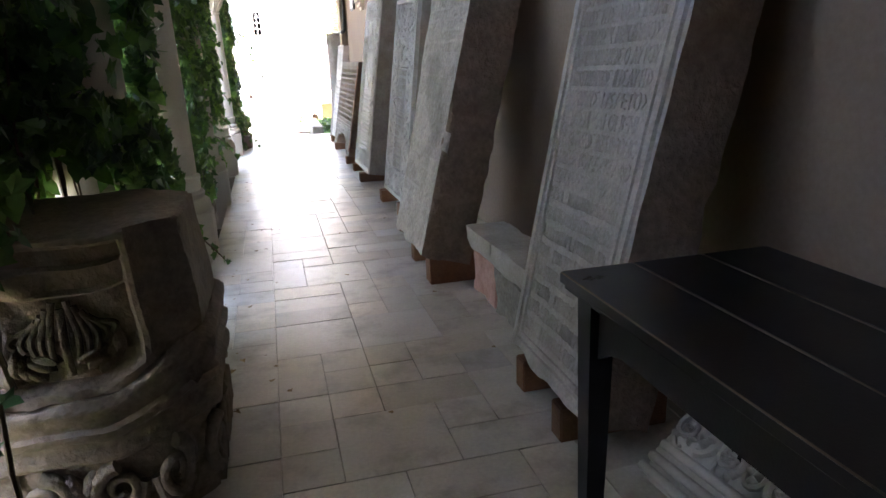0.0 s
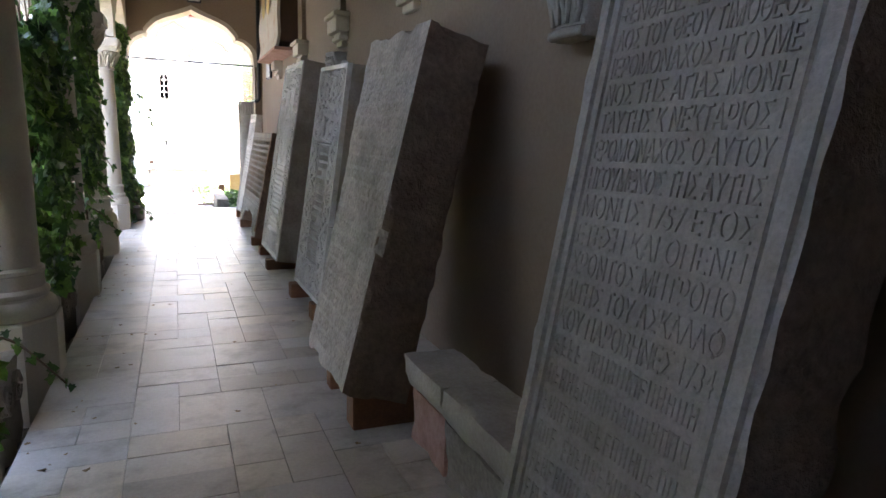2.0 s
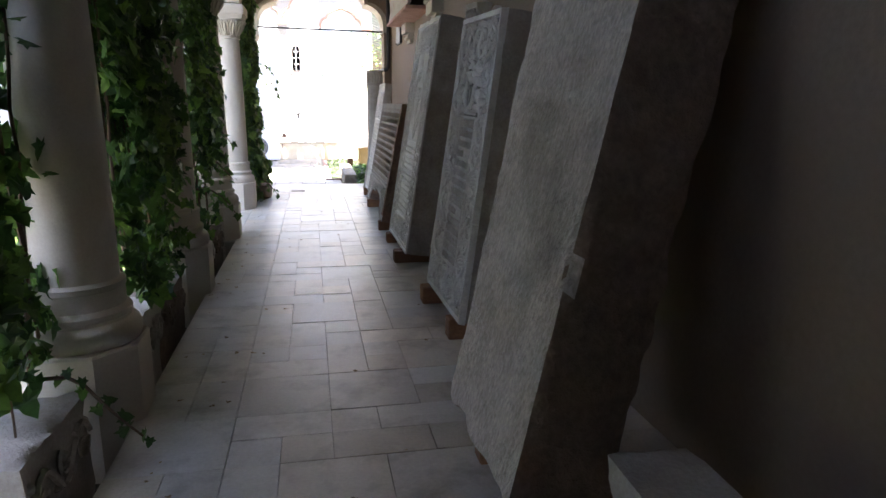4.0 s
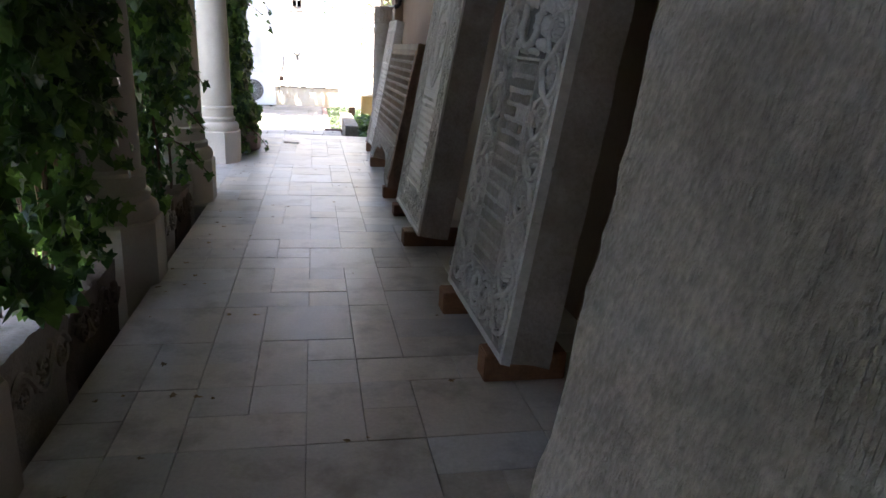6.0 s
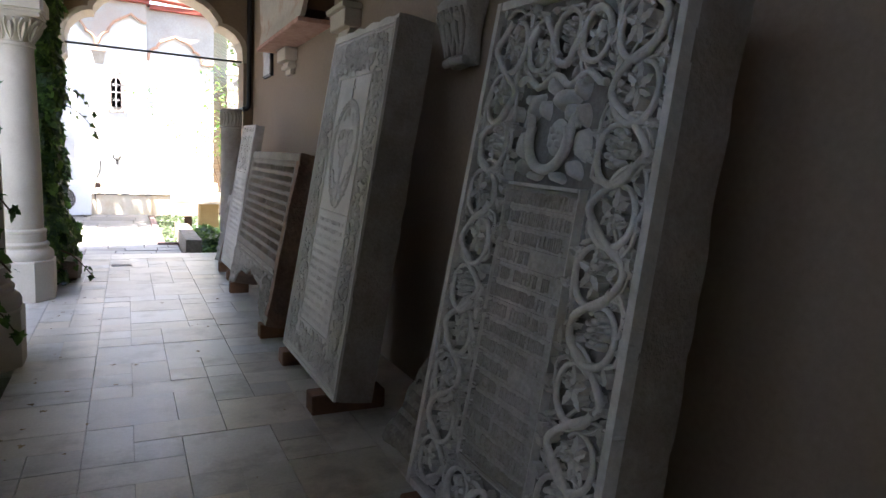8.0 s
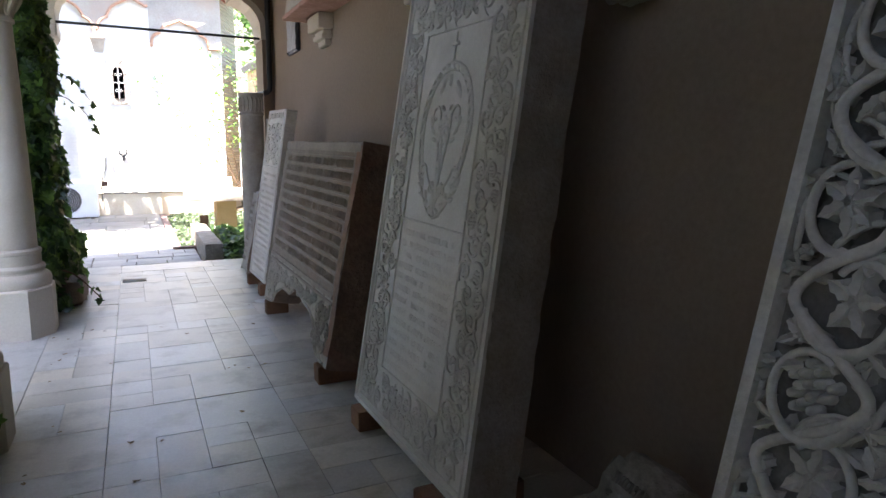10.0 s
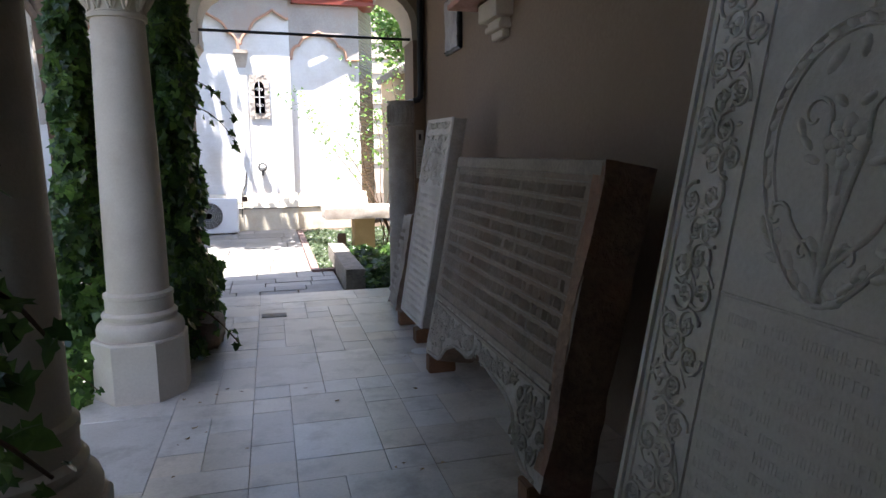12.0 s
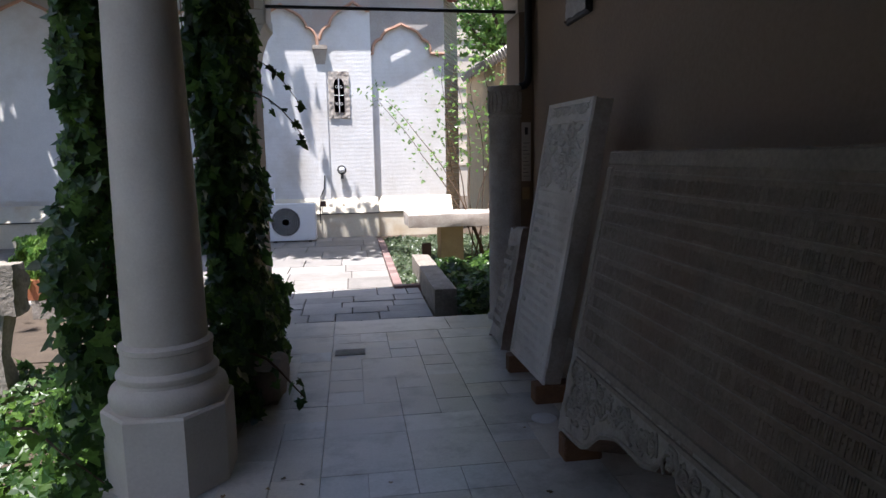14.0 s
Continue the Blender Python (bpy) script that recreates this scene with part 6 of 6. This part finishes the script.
M_GROUNDC = leaf_material("ground_cover_leaf", (0.045, 0.075, 0.035), (0.13, 0.17, 0.085))
bed("ground_cover", "low grey-green ground cover in the garden bed", 1.03, 3.2, 15.95, 20.4, 0.14, 9000, 0.045, M_GROUNDC, 21)
bed("ivy_bush", "low dark green ivy bush beside the kerb stone", 1.44, 2.3, 14.15, 16.6, 0.42, 3600, 0.075, M_LEAF, 22)
bed("garden_plants", "mixed low plants and ivy in the courtyard garden", -3.6, -0.62, 9.4, 13.2, 0.28, 6000, 0.06, M_LEAF, 23)
bed("garden_plants", "mixed low plants and ivy in the courtyard garden", -3.6, -0.70, 2.0, 9.2, 0.35, 5000, 0.07, M_LEAF, 24)

# slender shrub in front of the church
sh = thing("shrub", "slender shrub with sparse yellow-green leaves", "shrub", (2.35, 17.9, -0.2))
bm, pl = bmesh.new(), []
rs = random.Random(77)
for k in range(9):
    p, d = Vector((2.35 + rs.gauss(0, 0.08), 17.9 + rs.gauss(0, 0.08), -0.2)), Vector((rs.uniform(-0.45, 0.25), rs.gauss(0, 0.2), 1)).normalized()
    pts = []
    for q in range(14):
        pts.append(p.copy())
        p = p + d * rs.uniform(0.18, 0.26)
        d = (d + Vector((rs.gauss(0, 0.12), rs.gauss(0, 0.12), 0))).normalized()
        if q > 5:
            for _ in range(8):
                pl.append((p + Vector((rs.gauss(0, 0.13), rs.gauss(0, 0.10), rs.gauss(0, 0.07))) - Vector((2.35, 17.9, -0.2)), (rs.gauss(0, 0.6), -0.5, 0.6)))
    tube(bm, pts, 0.011, 5, 0.3)
tagged(part("stem_tangle", bm, M_STEM, sh), kind="stuff")
lv = new("leaves", leaf_mass(rs, pl, 0.05, M_LEAF2))
lv.parent = sh
tagged(lv, "sparse yellow-green leaves", kind="stuff")

# garden wall on the far side and the house behind it
gw = thing("garden_wall", "old rendered garden wall with a tiled coping", "garden wall", (3.4, 19, -0.2))
part("wall", rough(bmesh.new(), lambda u, v, w: (3.05 + 0.25 * u + 0.45 * v, 14.4 + v * 11, -0.2 + w * (3.0 + 0.5 * v)), (1, 30, 10), 0.02, 2, 68), M_OCHRE, gw, "ochre weathered render", smooth=50)
for k in range(40):
    y = 14.5 + k * 0.27
    x = 3.05 + 0.45 * (y - 14.4) / 11
    z = 2.8 + 0.5 * (y - 14.4) / 11
    bm = bmesh.new()
    tube(bm, [(x - 0.16, y, z - 0.02), (x + 0.12, y, z + 0.13), (x + 0.42, y, z - 0.02)], 0.10, 7)
    part("coping_tile", bm, M_ROOF, gw, smooth=50)
hs = thing("house", "plain pale house beyond the garden wall", "house", (5, 34, -0.2))
part("wall", boxm(2.5, 16, 34, 42, -0.2, 11), M_CREAM, hs)
for k in range(16):
    part("string_course", boxm(2.45, 16, 33.95, 34.0, 1.0 + k * 0.6, 1.08 + k * 0.6), M_CREAM, hs)
part("roof", boxm(2.3, 16.2, 33.7, 42.2, 11, 11.3), M_ROOF, hs)
tagged(new("wall_garden", finish(boxm(-8.6, -8.2, -6, 21.4, -0.2, 5.2), "wall_garden", M_WHITEW, 0, ())), "plain whitewashed courtyard wall", "wall", kind="structure")
tagged(new("wall_court", finish(boxm(-8.6, -0.6, -6.4, -6, -0.2, 5.2), "wall_court", M_CREAM, 0, ())), "plain pale courtyard wall", "wall", kind="structure")


def tree(base, height, spread, crown_z, leaves, size, mat, label, seed, branches=12):
    rnd = random.Random(seed)
    th = thing("tree", label, "tree", base)
    b = Vector(base)
    bm, pl = bmesh.new(), []
    trunk = [b + Vector((0.1 * math.sin(q * 0.8), 0.08 * math.cos(q), height * 0.75 * q / 8)) for q in range(9)]
    tube(bm, trunk, [0.17 - 0.012 * q for q in range(9)], 9)
    for k in range(branches):
        s = trunk[rnd.randrange(4, 9)]
        an = 2 * math.pi * k / branches + rnd.gauss(0, 0.3)
        end = Vector((b.x + spread * rnd.uniform(0.5, 1) * math.cos(an), b.y + spread * rnd.uniform(0.5, 1) * math.sin(an), b.z + rnd.uniform(crown_z, height)))
        pts = [s.lerp(end, q / 7) + Vector((rnd.gauss(0, 0.06), rnd.gauss(0, 0.06), 0.25 * math.sin(q / 7 * math.pi))) for q in range(8)]
        tube(bm, pts, [0.06 - 0.006 * q for q in range(8)], 6)
        for q in range(leaves // branches):
            c = pts[rnd.randrange(2, 8)]
            pl.append((c + Vector((rnd.gauss(0, 0.38), rnd.gauss(0, 0.38), rnd.gauss(0, 0.26))) - b, (rnd.gauss(0, 0.5), rnd.gauss(0, 0.5), 0.6)))
    part("trunk", bm, M_STEM, th, smooth=60)
    lv = new("crown", leaf_mass(rnd, pl, size, mat))
    lv.parent = th
    tagged(lv, "crown of many small green leaves", kind="stuff")


# out of view: added to dim the light from the court on the last slabs
tree((-5.9, 11.2, -0.2), 7.6, 2.2, 3.8, 8000, 0.16, M_LEAF, "unseen courtyard tree with a spreading green crown, added for shade", 47)
# trunk hidden behind the ivy; crown added to cast leaf shadows on church and paving
tree((-2.75, 18.7, -0.2), 9.0, 2.7, 5.0, 9500, 0.17, M_LEAF, "tall leafy tree beside the church, added for its shade", 45)
# out of view: added to shade the left part of the church wall
tree((-6.2, 20.0, -0.2), 9.8, 5.6, 5.6, 17000, 0.19, M_LEAF, "unseen courtyard tree with a spreading green crown, added for shade", 41)
tree((4.6, 21.0, -0.2), 7.0, 2.2, 3.2, 6000, 0.11, M_LEAF2, "leafy green tree leaning over the garden wall", 42)
tree((4.9, 25.5, -0.2), 8.0, 2.4, 3.6, 5000, 0.12, M_LEAF2, "leafy green tree leaning over the garden wall", 43)

# ---- small things on the floor ----
solo("drain_cover", lathe(bmesh.new(), [(0.062, 0.0), (0.062, 0.005), (0.054, 0.006), (0.0535, 0.004), (0.02, 0.004)], 28, (1.366, 11.555, 0)), M_GREYM, (1.366, 11.555, 0), "round grey metal drain cover in the floor", "drain cover")
solo("floor_grate", rough_box(0.32, 0.52, 12.80, 12.93, -0.004, 0.005, (10, 6, 1), 0.0015, 20, 5), M_SAND, (0.42, 12.86, 0), "small rough square inset in the floor", "floor plate")
rl = random.Random(91)
dry = []
for k in range(3):
    bm = bmesh.new()
    c = bm.verts.new((0, 0, 0.004))
    rim = [bm.verts.new((0.022 * x + 0.001 * k, 0.022 * (y - 0.4) * (1 + 0.2 * k), 0.003 + 0.006 * rl.random())) for x, y in LEAF]
    for q in range(len(rim)):
        bm.faces.new((c, rim[q], rim[(q + 1) % len(rim)]))
    bmesh.ops.solidify(bm, geom=bm.faces[:], thickness=0.0012)
    dry.append(finish(bm, "dry_leaf", M_LITTER, 0, ()))
for k in range(90):
    y = rl.uniform(2.8, 11.5)
    x = -0.08 + abs(rl.gauss(0, 0.22)) if k % 3 else rl.uniform(0, 1.3)
    ob = new("dry_leaf", dry[k % 3])
    ob.matrix_world = pose(x, y, 0.001, 0, 0, rl.uniform(0, 360)) @ Matrix.Scale(rl.uniform(0.4, 1.1), 4)
    tagged(ob, "small dry brown leaf on the stone floor", "leaf", "fallen leaves")


# ---- floor tiles and paving ----
def tile_mesh(name, mat, bevel=0.0025, top=0.0, thick=0.012):
    me = bpy.data.meshes.new(name)
    e = 0.003
    v = [(-.5, -.5, -1), (.5, -.5, -1), (.5, .5, -1), (-.5, .5, -1), (-.5, -.5, -.25), (.5, -.5, -.25), (.5, .5, -.25), (-.5, .5, -.25),
         (-.5 + e, -.5 + e, 0), (.5 - e, -.5 + e, 0), (.5 - e, .5 - e, 0), (-.5 + e, .5 - e, 0)]
    fc = [(8, 9, 10, 11)]
    for k in range(4):
        q = (k + 1) % 4
        fc += [(k, q, 4 + q, 4 + k), (4 + k, 4 + q, 8 + q, 8 + k)]
    me.from_pydata(v, [], fc)
    me.materials.append(mat)
    return me


TILE = tile_mesh("tile", M_TILE)
rt = random.Random(17)


def lay(mesh, name, parent, x0, x1, y0, y1, z, gap=0.0019, thick=0.011, jitter=0.0012):
    ob = new(name, mesh)
    ob.parent = parent
    ob.matrix_world = pose((x0 + x1) / 2, (y0 + y1) / 2, z + rt.uniform(-jitter, jitter), rt.gauss(0, 0.12), rt.gauss(0, 0.12), 0) @ Matrix.Diagonal((x1 - x0 - gap, y1 - y0 - gap, thick, 1))


# tiles of one, two or four squares of a 19.5 cm module
COLUMNS = (-0.10, 0.10, 0.30, 0.492, 0.685, 0.878, 1.07, 1.27, 1.47, 1.69, 1.97)
ROW0, MODULE, ROWS = 2.755, 0.195, range(-20, 55)
LARGE = ((3, 0), (2, 5), (4, 5), (3, 10), (2, 14), (4, 14), (2, 33), (4, 33), (2, 43), (4, 43), (3, 49))
SMALL = ((2, 0), (2, 1), (2, 2), (3, 2), (2, 3), (3, 3), (4, 3), (2, 4), (3, 4), (4, 4), (5, 3), (2, 12), (4, 32), (4, 31), (5, 32), (2, 32), (2, 31), (2, 35), (3, 36), (2, 42), (3, 42), (4, 42), (5, 42), (2, 47), (2, 48), (5, 49), (5, 50))
used = {}
rest = ([], [])


def claim(c, r, w, h):
    if c + w >= len(COLUMNS) or (c < 2 < c + w) or (r > 28 and c < 6 < c + w):
        return False
    cells = [(c + i, r + j) for i in range(w) for j in range(h)]
    if any(q in used or q[1] not in ROWS for q in cells):
        return False
    used.update((q, True) for q in cells)
    xa, xb, ya, yb = COLUMNS[c], COLUMNS[c + w], ROW0 + MODULE * r, min(ROW0 + MODULE * (r + h), 13.33)
    if c >= 7 or r < -1:
        k = len(rest[0])
        g, z = 0.0015, rt.uniform(-0.0012, 0.0012)
        rest[0].extend([(x, y, z + d) for d, e in ((-0.011, 0.0), (-0.002, 0.0), (0.0, 0.002)) for x, y in ((xa + g + e, ya + g + e), (xb - g - e, ya + g + e), (xb - g - e, yb - g - e), (xa + g + e, yb - g - e))])
        rest[1].append((k + 8, k + 9, k + 10, k + 11))
        for q in range(4):
            n = (q + 1) % 4
            rest[1].extend([(k + q, k + n, k + 4 + n, k + 4 + q), (k + 4 + q, k + 4 + n, k + 8 + n, k + 8 + q)])
    else:
        lay(TILE, "tile", floor, xa, xb, ya, yb, 0, 0.0017)
    return True


for c, r in LARGE:
    claim(c, r, 2, 2)
for c, r in SMALL:
    claim(c, r, 1, 1)
for r in ROWS:
    for c in range(len(COLUMNS) - 1):
        if (c, r) not in used:
            for size in rt.sample(((2, 2), (2, 1), (2, 1), (1, 2), (1, 1), (1, 1)), 6) + [(1, 1)]:
                if claim(c, r, *size):
                    break
me = bpy.data.meshes.new("tile_rows")
me.from_pydata(*rest[:1], [], rest[1])
me.materials.append(M_TILE)
ob = new("tile_rows", me)
ob.parent = floor
tagged(ob, "pale stone tiles behind the slabs", kind="stuff")
x = -0.58
while x < 1.96:
    x1 = min(x + rt.uniform(0.75, 1.05), 1.97)
    lay(TILE, "tile", floor, x, x1, 13.33, 13.72, 0)
    x = x1
y = 9.15
while y < 13.3:
    y1 = min(y + rt.uniform(0.6, 0.95), 13.33)
    lay(TILE, "tile", floor, -0.58, -0.10, y, y1, 0)
    y = y1

# pale ground added in the west court to bounce light up through the arcade
tagged(new("path", finish(boxm(-8.2, -3.7, -6, 21.0, -0.199, -0.17), "path", M_PAVE_L, 0, ())), "pale worn stone path in the courtyard, added to bounce light", "path", kind="structure")
pavement = tagged(new("pavement", finish(boxm(-3.69, 1.18, 13.72, 21.1, -0.199, -0.19), "pavement", M_SOIL, 0, ())), "worn grey stone paving of the courtyard", "pavement", kind="structure")
PAVE, PAVE_L = tile_mesh("paving_stone", M_PAVE), tile_mesh("paving_stone", M_PAVE_L)
y = 13.74
while y < 15.75:
    y1 = y + rt.uniform(0.22, 0.42)
    x = -1.6
    while x < 1.18:
        x1 = min(x + rt.uniform(0.22, 0.6), 1.18)
        lay(PAVE, "paving_stone", pavement, x, x1, y, y1, -0.165, 0.012, 0.03, 0.005)
        x = x1
    y = y1
y0 = y
while y < 20.9:
    y1 = y + rt.uniform(0.45, 0.75)
    x = -3.65
    while x < 0.9:
        x1 = min(x + rt.uniform(0.5, 1.0), 0.9)
        lay(PAVE_L, "paving_stone", pavement, x, x1, y, y1, -0.165, 0.008, 0.03, 0.003)
        x = x1
    y = y1
REDK = tile_mesh("edging_brick", M_REDK)
edging = thing("bed_edging", "narrow red brick edging round the garden bed", "edging", (0.96, 18, -0.2))
y = 15.75
while y < 20.2:
    ob = new("edging_brick", REDK)
    ob.parent = edging
    ob.matrix_basis = pose(-0.005, y + 0.11 - 18, 0.065, 0, 0, rt.gauss(0, 1)) @ Matrix.Diagonal((0.10, 0.215, 0.065, 1))
    y += 0.22
for k in range(2):
    ob = new("edging_brick", REDK)
    ob.parent = edging
    ob.matrix_basis = pose(0.15 + 0.22 * k, 15.82 - 18, 0.065, 0, 0, 90) @ Matrix.Diagonal((0.10, 0.215, 0.065, 1))
